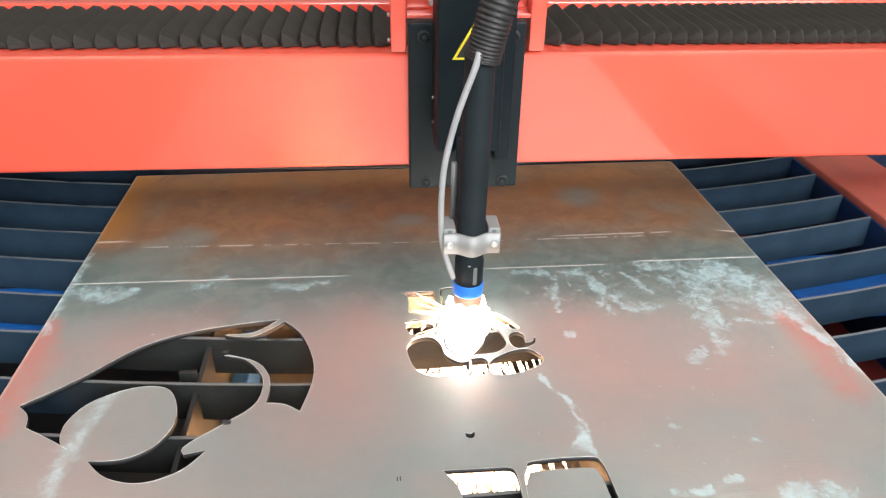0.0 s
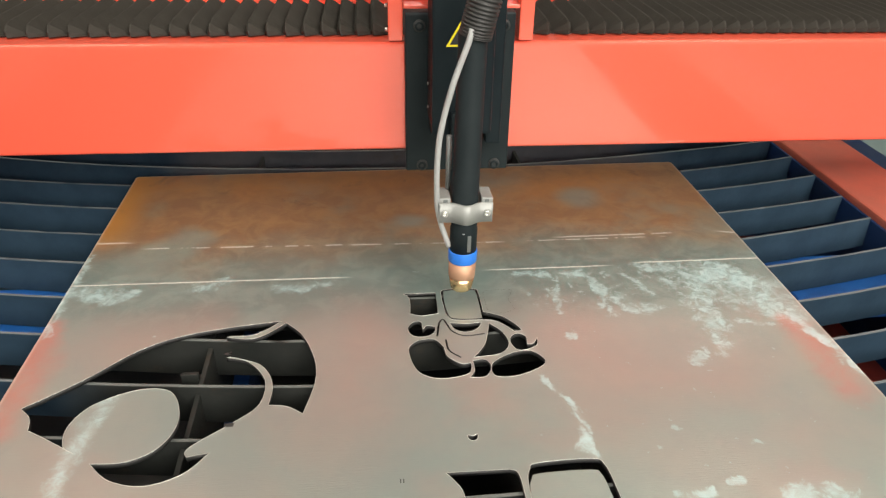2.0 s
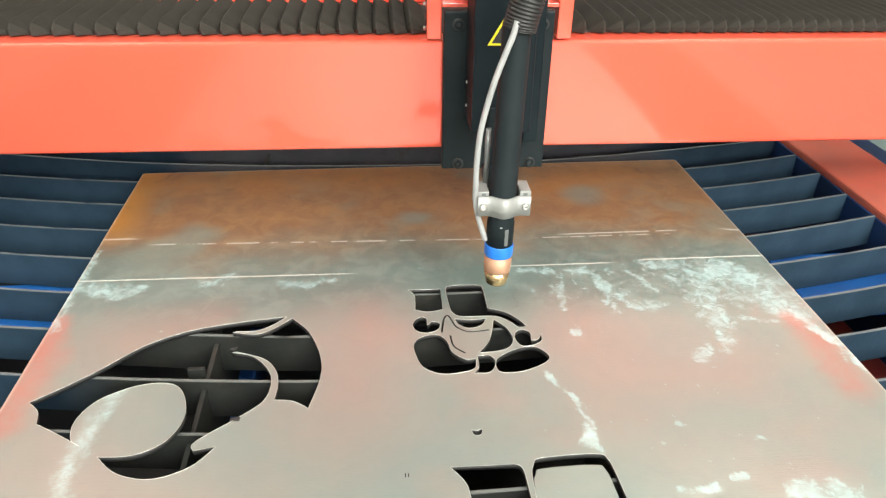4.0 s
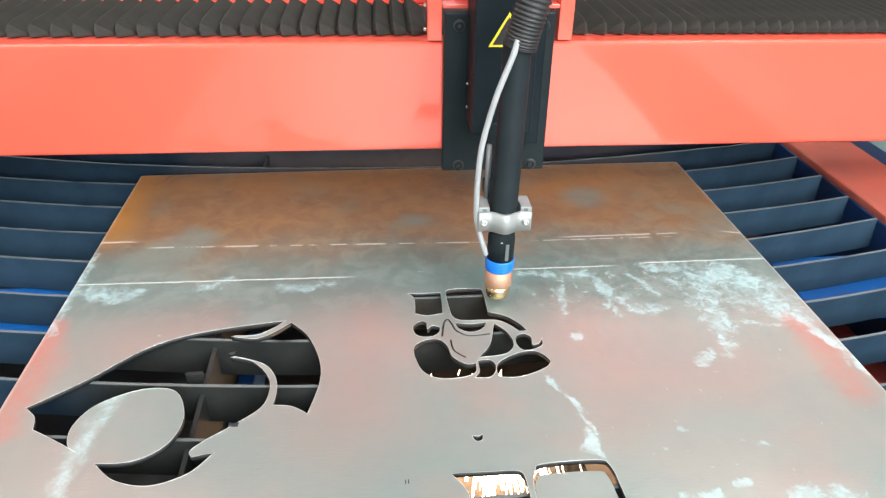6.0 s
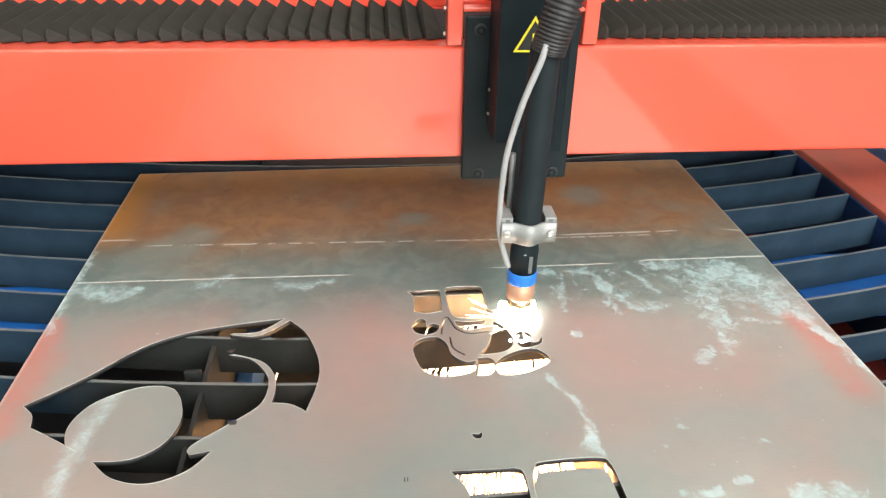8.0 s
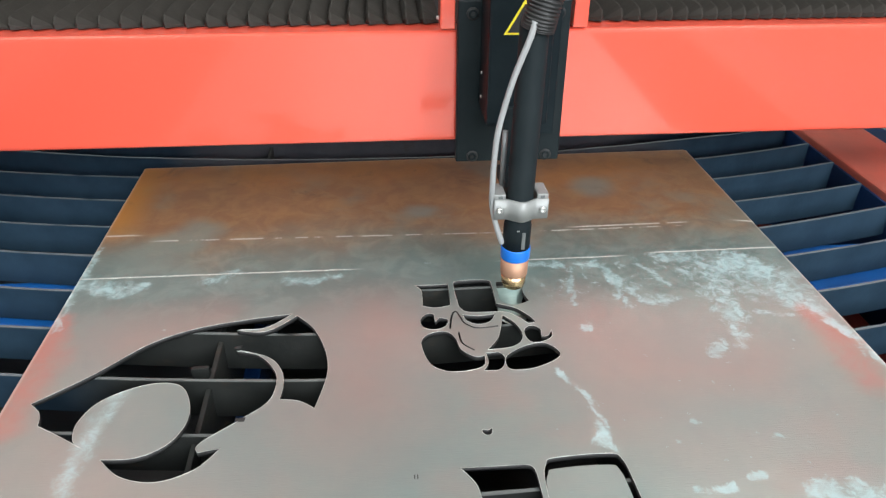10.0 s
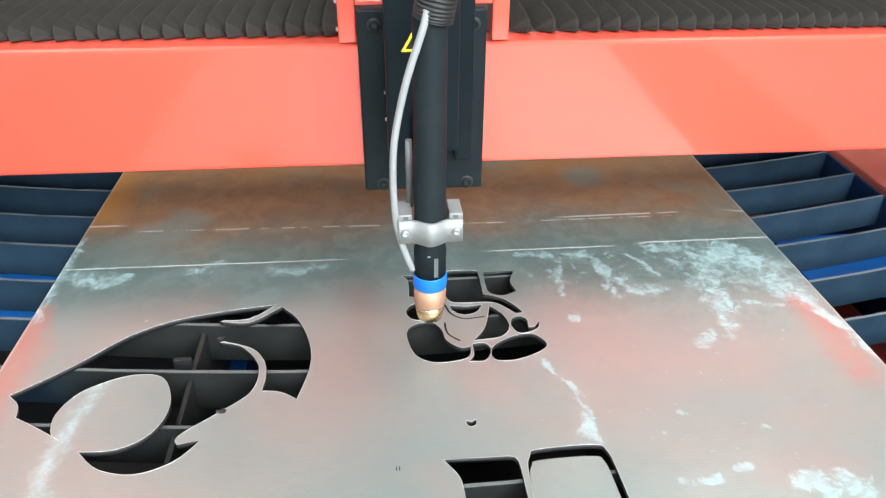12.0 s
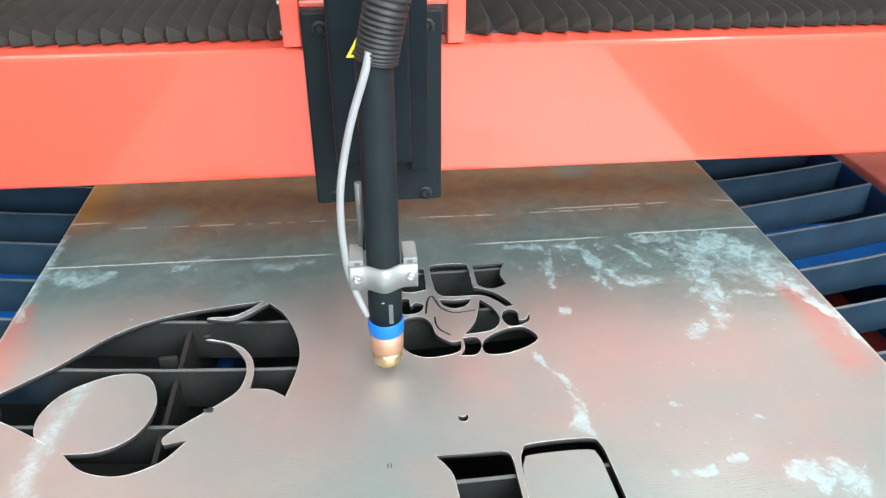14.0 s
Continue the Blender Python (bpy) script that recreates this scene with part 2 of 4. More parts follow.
    def line(at, slope, x0, x1, half, broken):
        off = t.math("ABSOLUTE", t.math("SUBTRACT", t.math("ADD", t.y, t.math("MULTIPLY", t.math("SUBTRACT", spot, 0.5), 0.004)), t.math("MULTIPLY_ADD", t.x, slope, at)))
        m = t.math("MULTIPLY", t.ramp(off, half * 1.5, half * 0.5), t.span(t.x, x0, x1, 0.015))
        return t.math("MULTIPLY", m, t.ramp(t.noise(30, 3, 0.6, stretch=(1.0, 0.1, 1.0)), broken, broken + 0.1))

    lines = line(0.6305, -0.019, -0.51, -0.12, 0.0013, 0.3)
    for args in ((0.637, -0.008, 0.085, 0.262, 0.0014, 0.3), (0.6415, -0.005, 0.31, 0.51, 0.0016, 0.28), (0.7212, -0.037, -0.42, 0.12, 0.0018, 0.42), (0.725, 0.0, 0.21, 0.40, 0.0018, 0.36), (0.7185, -0.010, 0.14, 0.38, 0.0014, 0.44), (0.7395, -0.037, -0.51, -0.45, 0.0022, 0.3), (0.838, -0.24, 0.475, 0.51, 0.002, 0.2)):
        lines = t.math("MAXIMUM", lines, line(*args))
    edge = t.math("MAXIMUM", t.ramp(t.math("ABSOLUTE", t.x), 0.4965, 0.4985), t.ramp(t.y, 0.9975, 0.999))
    col = t.mix(t.math("MULTIPLY", pale, 0.56), col, (0.44, 0.65, 0.68))
    col = t.mix(t.math("MULTIPLY", t.math("MAXIMUM", lines, t.math("MULTIPLY", edge, 0.6)), 0.36), col, (0.88, 0.88, 0.82))
    dull = t.math("MAXIMUM", t.math("MAXIMUM", t.math("MULTIPLY", pale, 0.9), lines), t.math("MULTIPLY", rust, 0.35))
    rough = t.math("ADD", t.math("MULTIPLY_ADD", dull, 0.14, 0.36), t.math("MULTIPLY", n2, 0.14))
    rolled = t.noise(900, 2, 0.5, stretch=(0.04, 1.0, 1.0))
    t.bump(t.math("ADD", t.math("MULTIPLY", rolled, 0.16), t.math("MULTIPLY_ADD", n2, 0.09, t.math("MULTIPLY", n3, 0.04))), 1.0, 0.0012)
    return t.done(col, rough, t.math("SUBTRACT", 0.62, t.math("MULTIPLY", dull, 0.5)))


def slat_material(used):
    """Flat steel: blue-black where no sheet lies, below the sheet scorched and darkened for its shade; the rear slats
    are paler for the jet's light.
    """
    t = Tree("slat_steel" if used else "lit_slat_steel")
    n = t.noise(7, 5, 0.65)
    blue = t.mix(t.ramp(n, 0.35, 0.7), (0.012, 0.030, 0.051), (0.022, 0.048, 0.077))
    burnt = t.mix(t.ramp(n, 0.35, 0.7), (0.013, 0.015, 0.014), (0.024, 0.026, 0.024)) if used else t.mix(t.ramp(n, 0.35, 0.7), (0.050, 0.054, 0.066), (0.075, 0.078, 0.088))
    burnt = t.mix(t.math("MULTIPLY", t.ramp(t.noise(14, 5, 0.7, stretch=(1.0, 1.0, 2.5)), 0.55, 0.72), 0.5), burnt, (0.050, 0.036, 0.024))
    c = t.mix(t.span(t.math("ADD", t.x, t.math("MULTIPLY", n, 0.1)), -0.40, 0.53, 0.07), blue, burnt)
    c = t.mix(t.math("MULTIPLY", t.ramp(t.z, -0.0085, -0.0068), 0.42), c, (0.26, 0.28, 0.27))
    t.bump(t.noise(45, 5, 0.65), 0.35, 0.002)
    return t.done(c, t.math("MULTIPLY_ADD", n, 0.25, 0.5), 0.1, Specular_IOR_Level=0.3)


SHEET = sheet_material()
SLAT, LIT_SLAT = slat_material(True), slat_material(False)
RED = paint("red_gloss_paint", (0.80, 0.105, 0.062), (0.75, 0.090, 0.054), 0.3, 2.0, 0.4, coat=0.9, bump=0.0001)
RAIL_RED = paint("dusty_red_paint", (0.58, 0.125, 0.080), (0.40, 0.12, 0.085), 0.55, 7.0, 0.8)
# the tube's red is darkened for the shade under the slats
TUBE_RED = paint("shaded_red_paint", (0.22, 0.020, 0.014), (0.07, 0.012, 0.010), 0.55, 7.0, 0.8)
DARK = paint("black_powder_coat", (0.009, 0.014, 0.016), (0.016, 0.022, 0.024), 0.45, 9.0, 0.6)
BOX = paint("dark_grey_aluminium", (0.009, 0.014, 0.017), (0.016, 0.023, 0.026), 0.45, 9.0, 0.6, metal=0.2)
BARREL = paint("black_torch_sleeve", (0.012, 0.017, 0.019), (0.022, 0.028, 0.030), 0.55, 14.0, 0.5)
RUBBER = paint("black_rubber", (0.018, 0.018, 0.018), (0.035, 0.034, 0.032), 0.5, 20.0, 0.5)
FABRIC = paint("bellows_fabric", (0.025, 0.022, 0.018), (0.040, 0.035, 0.029), 0.65, 12.0, 0.7)
BLUE_RING = paint("blue_plastic", (0.01, 0.16, 0.62), (0.01, 0.12, 0.5), 0.35, 20.0, 0.4)
COPPER = paint("copper_cap", (0.47, 0.27, 0.175), (0.36, 0.20, 0.13), 0.5, 30.0, 0.5, metal=0.5)
BRASS = paint("brass_nozzle", (0.72, 0.52, 0.29), (0.58, 0.40, 0.22), 0.24, 30.0, 0.5, metal=0.95)
ALLOY = paint("cast_alloy", (0.30, 0.31, 0.30), (0.24, 0.25, 0.245), 0.5, 25.0, 0.5, metal=0.35)
STEEL = paint("zinc_steel", (0.62, 0.62, 0.60), (0.45, 0.45, 0.44), 0.3, 40.0, 0.5, metal=0.9)
LEAD = paint("pale_grey_tube", (0.33, 0.34, 0.34), (0.26, 0.27, 0.27), 0.5, 30.0, 0.5)
# one blue paint: darkened for shade on panels and beam, brighter on lit ledges
BLUE = paint("shaded_blue_paint", (0.004, 0.028, 0.105), (0.008, 0.022, 0.06), 0.5, 6.0, 0.8)
BEAM_BLUE = paint("dim_shaded_blue", (0.004, 0.045, 0.16), (0.006, 0.03, 0.09), 0.5, 6.0, 0.8)
LEDGE = paint("lit_blue_paint", (0.006, 0.095, 0.34), (0.01, 0.05, 0.18), 0.4, 6.0, 0.7)
TRAY = paint("wet_tray_steel", (0.034, 0.035, 0.034), (0.022, 0.022, 0.021), 0.32, 9.0, 0.9, bump=0.003)
for dull, level in ((TRAY, 0.35), (BARREL, 0.08), (BOX, 0.08), (DARK, 0.15), (FABRIC, 0.25)):
    dull.node_tree.nodes["Principled BSDF"].inputs["Specular IOR Level"].default_value = level
BURNT = paint("burnt_cut_edge", (0.03, 0.03, 0.03), (0.015, 0.015, 0.015), 0.6, 60.0, 0.6)
BURR = paint("bright_burr", (0.70, 0.72, 0.68), (0.50, 0.52, 0.50), 0.4, 60.0, 0.6, metal=0.5)
MARK = paint("slot_and_glint_grey", (0.11, 0.12, 0.12), (0.08, 0.09, 0.09), 0.35, 30.0, 0.4)
ROD = paint("dull_steel_rod", (0.20, 0.21, 0.21), (0.14, 0.15, 0.15), 0.45, 30.0, 0.4, metal=0.4)
YELLOW = paint("yellow_print", (0.85, 0.72, 0.03), (0.75, 0.62, 0.03), 0.5, 30.0, 0.3)
INK = paint("black_print", (0.015, 0.015, 0.015), (0.02, 0.02, 0.02), 0.5, 30.0, 0.3)
FLOOR = paint("painted_concrete", (0.22, 0.30, 0.29), (0.15, 0.20, 0.20), 0.45, 1.5, 0.7)
WALL = paint("unseen_wall_grey", (0.66, 0.67, 0.66), (0.56, 0.57, 0.56), 0.7, 1.0, 0.5)
# unseen ceiling, kept dark to dim what the sheet's front reflects
CEIL = paint("unseen_ceiling_grey", (0.13, 0.14, 0.15), (0.10, 0.11, 0.12), 0.6, 0.8, 0.5)
ORANGE = paint("orange_paint", (0.85, 0.30, 0.10), (0.65, 0.22, 0.08), 0.5, 5.0, 0.6)
FILL_GLOW = glow("fill_diffuser", (1.0, 0.97, 0.93), 6.0)
ARC_GLOW = glow("arc_glow", (0.86, 0.93, 1.0), ARC)
FLARE_GLOW = glow("glare_glow", (1.0, 0.95, 0.88), 45.0)
JET_GLOW = glow("jet_glow", (1.0, 0.42, 0.17), JET)
SPARK_GLOW = glow("spark_glow", (1.0, 0.58, 0.32), SPARK)


# ---------------------------------------------------------------- mesh helpers
def part(name, bm, material, parent=None, label=""):
    """Links a bmesh as one mesh object, under a thing or a part."""
    me = bpy.data.meshes.new(name)
    bm.normal_update()
    bm.to_mesh(me)
    bm.free()
    me.materials.append(material)
    ob = new(name, me)
    ob.parent = parent
    return tagged(ob, label)


def box(x0, x1, y0, y1, z0, z1, bevel=0.0, seg=2, bm=None):
    bm = bm or bmesh.new()
    made = bmesh.ops.create_cube(bm, size=1)["verts"]
    for v in made:
        v.co = Vector(((x0 + x1) / 2 + v.co.x * (x1 - x0), (y0 + y1) / 2 + v.co.y * (y1 - y0), (z0 + z1) / 2 + v.co.z * (z1 - z0)))
    if bevel:
        edges = {e for v in made for e in v.link_edges}
        bmesh.ops.bevel(bm, geom=list(edges), offset=bevel, segments=seg, affect="EDGES", profile=0.6)
    return bm


def lathe(profile, steps=32, bm=None, m=None):
    """A turned body about z from (radius, height) pairs."""
    bm = bm or bmesh.new()
    rings = []
    for r, z in profile:
        rings.append([bm.verts.new((m or Matrix()) @ Vector((r * math.cos(2 * math.pi * i / steps), r * math.sin(2 * math.pi * i / steps), z))) for i in range(steps)])
    for a, b in zip(rings, rings[1:]):
        for i in range(steps):
            f = bm.faces.new((a[i], a[(i + 1) % steps], b[(i + 1) % steps], b[i]))
            f.smooth = True
    bm.faces.new(rings[0][::-1])
    bm.faces.new(rings[-1])
    return bm


def spline(points, per=6, closed=False):
    """Smooth points through the given ones (Catmull-Rom)."""
    pts = [Vector(p) for p in points]
    n = len(pts)
    out = []
    for i in range(n if closed else n - 1):
        if closed:
            a, b, c, d = (pts[(i + k) % n] for k in (-1, 0, 1, 2))
        else:
            a, b, c, d = pts[max(i - 1, 0)], pts[i], pts[i + 1], pts[min(i + 2, n - 1)]
        for k in range(per):
            s = k / per
            out.append(0.5 * (2 * b + (c - a) * s + (2 * a - 5 * b + 4 * c - d) * s * s + (3 * b - a - 3 * c + d) * s ** 3))
    if not closed:
        out.append(pts[-1])
    return out


def tube(points, radius, steps=12, ripple=None, bm=None):
    """A round tube along points; ripple(i) scales the radius at each."""
    bm = bm or bmesh.new()
    rings = []
    for i, p in enumerate(points):
        way = (points[min(i + 1, len(points) - 1)] - points[max(i - 1, 0)]).normalized()
        side = way.cross(Vector((0, 1, 0.01))).normalized()
        up = side.cross(way)
        r = radius * (ripple(i) if ripple else 1)
        rings.append([bm.verts.new(p + r * (math.cos(2 * math.pi * k / steps) * side + math.sin(2 * math.pi * k / steps) * up)) for k in range(steps)])
    for a, b in zip(rings, rings[1:]):
        for k in range(steps):
            f = bm.faces.new((a[k], b[k], b[(k + 1) % steps], a[(k + 1) % steps]))
            f.smooth = True
    bm.faces.new(rings[0])
    bm.faces.new(rings[-1][::-1])
    return bm


def thing(name, m, label, category, group="", kind=""):
    ob = new(name)
    ob.empty_display_size = 0.05
    ob.matrix_world = m
    return tagged(ob, label, category, group, kind)


def flat_cut(loops, thickness):
    """A mesh of flat stock from closed outlines: the first is the rim, those inside it are openings. Top at z = 0."""
    cu = bpy.data.curves.new("outline", "CURVE")
    cu.dimensions, cu.fill_mode, cu.extrude = "2D", "BOTH", thickness / 2
    for loop in loops:
        sp = cu.splines.new("POLY")
        sp.points.add(len(loop) - 1)
        for q, p in zip(sp.points, loop):
            q.co = (p[0], p[1], 0, 1)
        sp.use_cyclic_u = True
    ob = bpy.data.objects.new("outline", cu)
    scene.collection.objects.link(ob)
    me = bpy.data.meshes.new_from_object(ob.evaluated_get(bpy.context.evaluated_depsgraph_get()))
    bpy.data.objects.remove(ob)
    bpy.data.curves.remove(cu)
    me.transform(Matrix.Translation((0, 0, -thickness / 2)))
    return me


# ---------------------------------------------------------------- the hall
GROUND = -0.80


def slab(name, dims, material, label, category):
    return tagged(part(name, box(*dims), material), label, category, kind="structure")


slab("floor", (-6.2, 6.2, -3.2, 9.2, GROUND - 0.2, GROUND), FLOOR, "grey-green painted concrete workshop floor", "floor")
# walls and ceiling are unseen, added to enclose and bounce the light
slab("wall_north", (-6.2, 6.2, 9.0, 9.2, GROUND, 4.3), WALL, "added pale grey wall, unseen, that encloses the light", "wall")
slab("wall_west", (-6.2, -6.0, -3.0, 9.0, GROUND, 4.3), WALL, "added pale grey wall, unseen, that encloses the light", "wall")
slab("wall_east", (6.0, 6.2, -3.0, 9.0, GROUND, 4.3), WALL, "added pale grey wall, unseen, that encloses the light", "wall")
# window band added at the height of the front fill
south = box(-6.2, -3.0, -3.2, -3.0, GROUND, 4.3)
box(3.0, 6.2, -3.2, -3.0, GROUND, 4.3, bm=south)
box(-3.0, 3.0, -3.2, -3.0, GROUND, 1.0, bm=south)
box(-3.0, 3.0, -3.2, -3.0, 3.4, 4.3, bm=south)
tagged(part("wall_south", south, WALL), "added unseen grey wall with a window band for the front fill", "wall", kind="structure")
slab("ceiling", (-6.2, 6.2, -3.2, 9.2, 4.3, 4.4), CEIL, "added dark grey ceiling, unseen, that dims the sheet's reflection", "ceiling")
# glowing luminaires added as bodies for the top fill lights
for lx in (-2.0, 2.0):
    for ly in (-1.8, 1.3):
        lum = thing("added_luminaire", pose(lx, ly, 4.06), "added long white luminaire under the unseen ceiling", "ceiling light", "ceiling lights")
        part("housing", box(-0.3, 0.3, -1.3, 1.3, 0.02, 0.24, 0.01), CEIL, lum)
        part("diffuser", box(-0.26, 0.26, -1.25, 1.25, 0.0, 0.018, 0.004), FILL_GLOW, lum)
# ---------------------------------------------------------------- the cutting table
BEND, MID, PITCH = 0.160, 0.010, 0.0880


def slat_mesh(seed, steel):
    """A strip of flat steel bent to a shallow arc, with a burnt, uneven top edge."""
    rnd = random.Random(seed)
    bm = bmesh.new()
    cols = []
    n = 70
    wave, phase = rnd.uniform(0.0012, 0.003), rnd.uniform(0, 6)
    for i in range(n + 1):
        x = -0.93 + 1.692 * i / n
        y = BEND * (x - MID) ** 2 + wave * math.sin(9 * x + phase)
        dip = -abs(rnd.gauss(0, 0.0006))
        lean = 0.0025 * math.sin(5 * x + phase)
        cols.append([bm.verts.new(c) for c in ((x, y - 0.002, -0.0065 + dip), (x, y + 0.002, -0.0065 + dip * 0.7), (x, y + 0.002 + lean, -0.0595), (x, y - 0.002 + lean, -0.0595))])
    for a, b in zip(cols, cols[1:]):
        for k in range(4):
            bm.faces.new((a[k], b[k], b[(k + 1) % 4], a[(k + 1) % 4]))
    bm.faces.new(cols[0])
    bm.faces.new(cols[-1][::-1])
    bm.normal_update()
    me = bpy.data.meshes.new("slat")
    bm.to_mesh(me)
    bm.free()
    me.materials.append(steel)
    return me


def cutting_table():
    t = thing("cutting_table", pose(0, 0, 0), "cutting table with bent steel slats and red side rails", "cutting table")
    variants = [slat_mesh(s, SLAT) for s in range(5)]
    # rear slats in the paler grey that stands for the jet's light
    greyer = [slat_mesh(s, LIT_SLAT) for s in range(5)]
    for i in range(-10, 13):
        ob = new("slat", (variants if i < 8 else greyer)[i % 5])
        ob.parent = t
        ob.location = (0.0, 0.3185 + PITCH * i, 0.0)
    # upright bars that hold the slats
    for x in (-0.291, 0.215):
        part("support_bar", box(x - 0.003, x + 0.003, -0.56, 1.43, -0.255, -0.018, 0.001), SLAT, t, "burnt flat steel support bar")
    part("lug", box(-0.315, -0.2945, 0.446, 0.452, -0.036, -0.010, 0.001), SLAT, t)
    # lower frame
    for x0, x1 in ((-0.286, -0.262), (0.22, 0.25)):
        part("lower_beam", box(x0, x1, -0.56, 1.46, -0.195, -0.125, 0.004), BEAM_BLUE, t)
    for x0, x1 in ((-0.93, -0.535), (0.565, 0.75)):
        part("ledge", box(x0, x1, 0.60, 0.735, -0.095, -0.0610, 0.003), LEDGE, t)
    for x0, x1 in ((0.70, 0.746),):
        part("square_tube", box(x0, x1, -0.10, 1.05, -0.26, -0.200, 0.005), TUBE_RED, t, "red square steel tube")
    for x0, x1 in ((-0.953, -0.935), (0.7645, 0.770)):
        part("side_panel", box(x0, x1, -0.60, 1.50, -0.55, -0.012, 0.002), BLUE, t)
    for x0, x1 in ((-1.09, -0.9535), (0.7705, 0.905)):
        part("side_rail", box(x0, x1, -0.62, 1.55, -0.14, 0.0, 0.005), RAIL_RED, t, "dusty red painted side rail")
    part("outer_panel", box(0.911, 1.0, -0.62, 1.55, -0.20, -0.03, 0.004), BLUE, t)
    part("outer_panel", box(-1.19, -1.096, -0.62, 1.55, -0.20, -0.03, 0.004), BLUE, t)
    part("end_panel", box(-0.934, 0.750, 1.47, 1.50, -0.55, -0.01, 0.003), BLUE, t)
    part("end_panel", box(-0.934, 0.750, -0.60, -0.57, -0.55, -0.01, 0.003), BLUE, t)
    part("tray", box(-0.934, 0.750, -0.57, 1.47, -0.54, -0.30, 0.002), TRAY, t, "dark wet slag tray")
    for x in (-1.03, 0.85):
        for y in (-0.5, 1.4):
            part("leg", box(x - 0.05, x + 0.05, y - 0.05, y + 0.05, GROUND, -0.142, 0.005), BLUE, t)
    return t


cutting_table()


# ---------------------------------------------------------------- the sheet and its cut-outs
def closed(*runs):
    """One outline from smooth runs that meet at corners."""
    out = []
    for run in runs:
        pts = spline([(*p, 0) for p in run], 5) if len(run) > 2 else [Vector((*p, 0)) for p in run]
        out += [(p.x, p.y) for p in pts[:-1]]
    return out


def ring(points, per=5):
    return [(p.x, p.y) for p in spline([(*p, 0) for p in points], per, True)]


def slit(points, half):
    """A thin cut of even width along a smooth line."""
    pts = spline([(*p, 0) for p in points], 6)
    left, right = [], []
    for i, p in enumerate(pts):
        way = (pts[min(i + 1, len(pts) - 1)] - pts[max(i - 1, 0)]).normalized()
        side = Vector((-way.y, way.x, 0)) * half
        left.append(((p + side).x, (p + side).y))
        right.append(((p - side).x, (p - side).y))
    return left + right[::-1]


def inset(loop, gap):
    """The outline moved inwards by gap."""
    area = sum(a[0] * b[1] - b[0] * a[1] for a, b in zip(loop, loop[1:] + loop[:1]))
    s = 1 if area > 0 else -1
    out = []
    for i in range(len(loop)):
        a, b = Vector((*loop[i - 1], 0)), Vector((*loop[(i + 1) % len(loop)], 0))
        way = (b - a).normalized()
        out.append((loop[i][0] - s * way.y * gap, loop[i][1] + s * way.x * gap))
    return out


# large wing-like opening
wing = closed(
    [(-0.473, 0.391), (-0.421, 0.434), (-0.371, 0.485), (-0.323, 0.511), (-0.263, 0.525), (-0.203, 0.533)],
    [(-0.203, 0.533), (-0.221, 0.515), (-0.239, 0.505), (-0.268, 0.506)],
    [(-0.268, 0.504), (-0.238, 0.498), (-0.218, 0.508), (-0.196, 0.529)],
    [(-0.196, 0.529), (-0.173, 0.499), (-0.156, 0.450), (-0.154, 0.407), (-0.165, 0.357)],
    [(-0.165, 0.357), (-0.183, 0.370), (-0.204, 0.374)],
    [(-0.204, 0.374), (-0.202, 0.401), (-0.208, 0.427), (-0.225, 0.449), (-0.263, 0.466)],
    [(-0.263, 0.463), (-0.236, 0.453), (-0.216, 0.427), (-0.210, 0.403), (-0.216, 0.372), (-0.242, 0.347), (-0.272, 0.323), (-0.282, 0.311), (-0.279, 0.303)],
    [(-0.279, 0.303), (-0.257, 0.307)],
    [(-0.257, 0.307), (-0.278, 0.281), (-0.313, 0.268), (-0.349, 0.278), (-0.374, 0.302)],
    [(-0.374, 0.302), (-0.338, 0.302), (-0.309, 0.321), (-0.298, 0.360), (-0.315, 0.405), (-0.353, 0.412), (-0.396, 0.391), (-0.413, 0.359), (-0.409, 0.330), (-0.395, 0.318)],
    [(-0.395, 0.318), (-0.429, 0.341), (-0.453, 0.356)],
    [(-0.453, 0.356), (-0.458, 0.375), (-0.473, 0.391)],
)
pocket_a = closed([(-0.042, 0.584), (0.003, 0.583)], [(0.003, 0.583), (0.002, 0.534)], [(0.002, 0.534), (-0.019, 0.530), (-0.035, 0.536)], [(-0.035, 0.536), (-0.034, 0.570), (-0.042, 0.584)])
pocket_b = closed([(0.012, 0.531), (0.010, 0.577), (0.017, 0.590), (0.056, 0.589), (0.062, 0.577), (0.062, 0.533)], [(0.062, 0.533), (0.084, 0.522), (0.099, 0.504), (0.106, 0.489)], [(0.106, 0.489), (0.096, 0.486)], [(0.096, 0.486), (0.084, 0.503), (0.067, 0.514), (0.023, 0.517), (0.012, 0.531)])
square_b = ring([(0.017, 0.590), (0.056, 0.589), (0.062, 0.577), (0.062, 0.525), (0.057, 0.516), (0.023, 0.518), (0.012, 0.531), (0.010, 0.577)])
pocket_c = closed([(0.069, 0.583), (0.111, 0.584)], [(0.111, 0.584), (0.103, 0.565), (0.102, 0.553), (0.106, 0.536)], [(0.106, 0.536), (0.088, 0.528), (0.071, 0.535), (0.068, 0.552), (0.069, 0.583)])
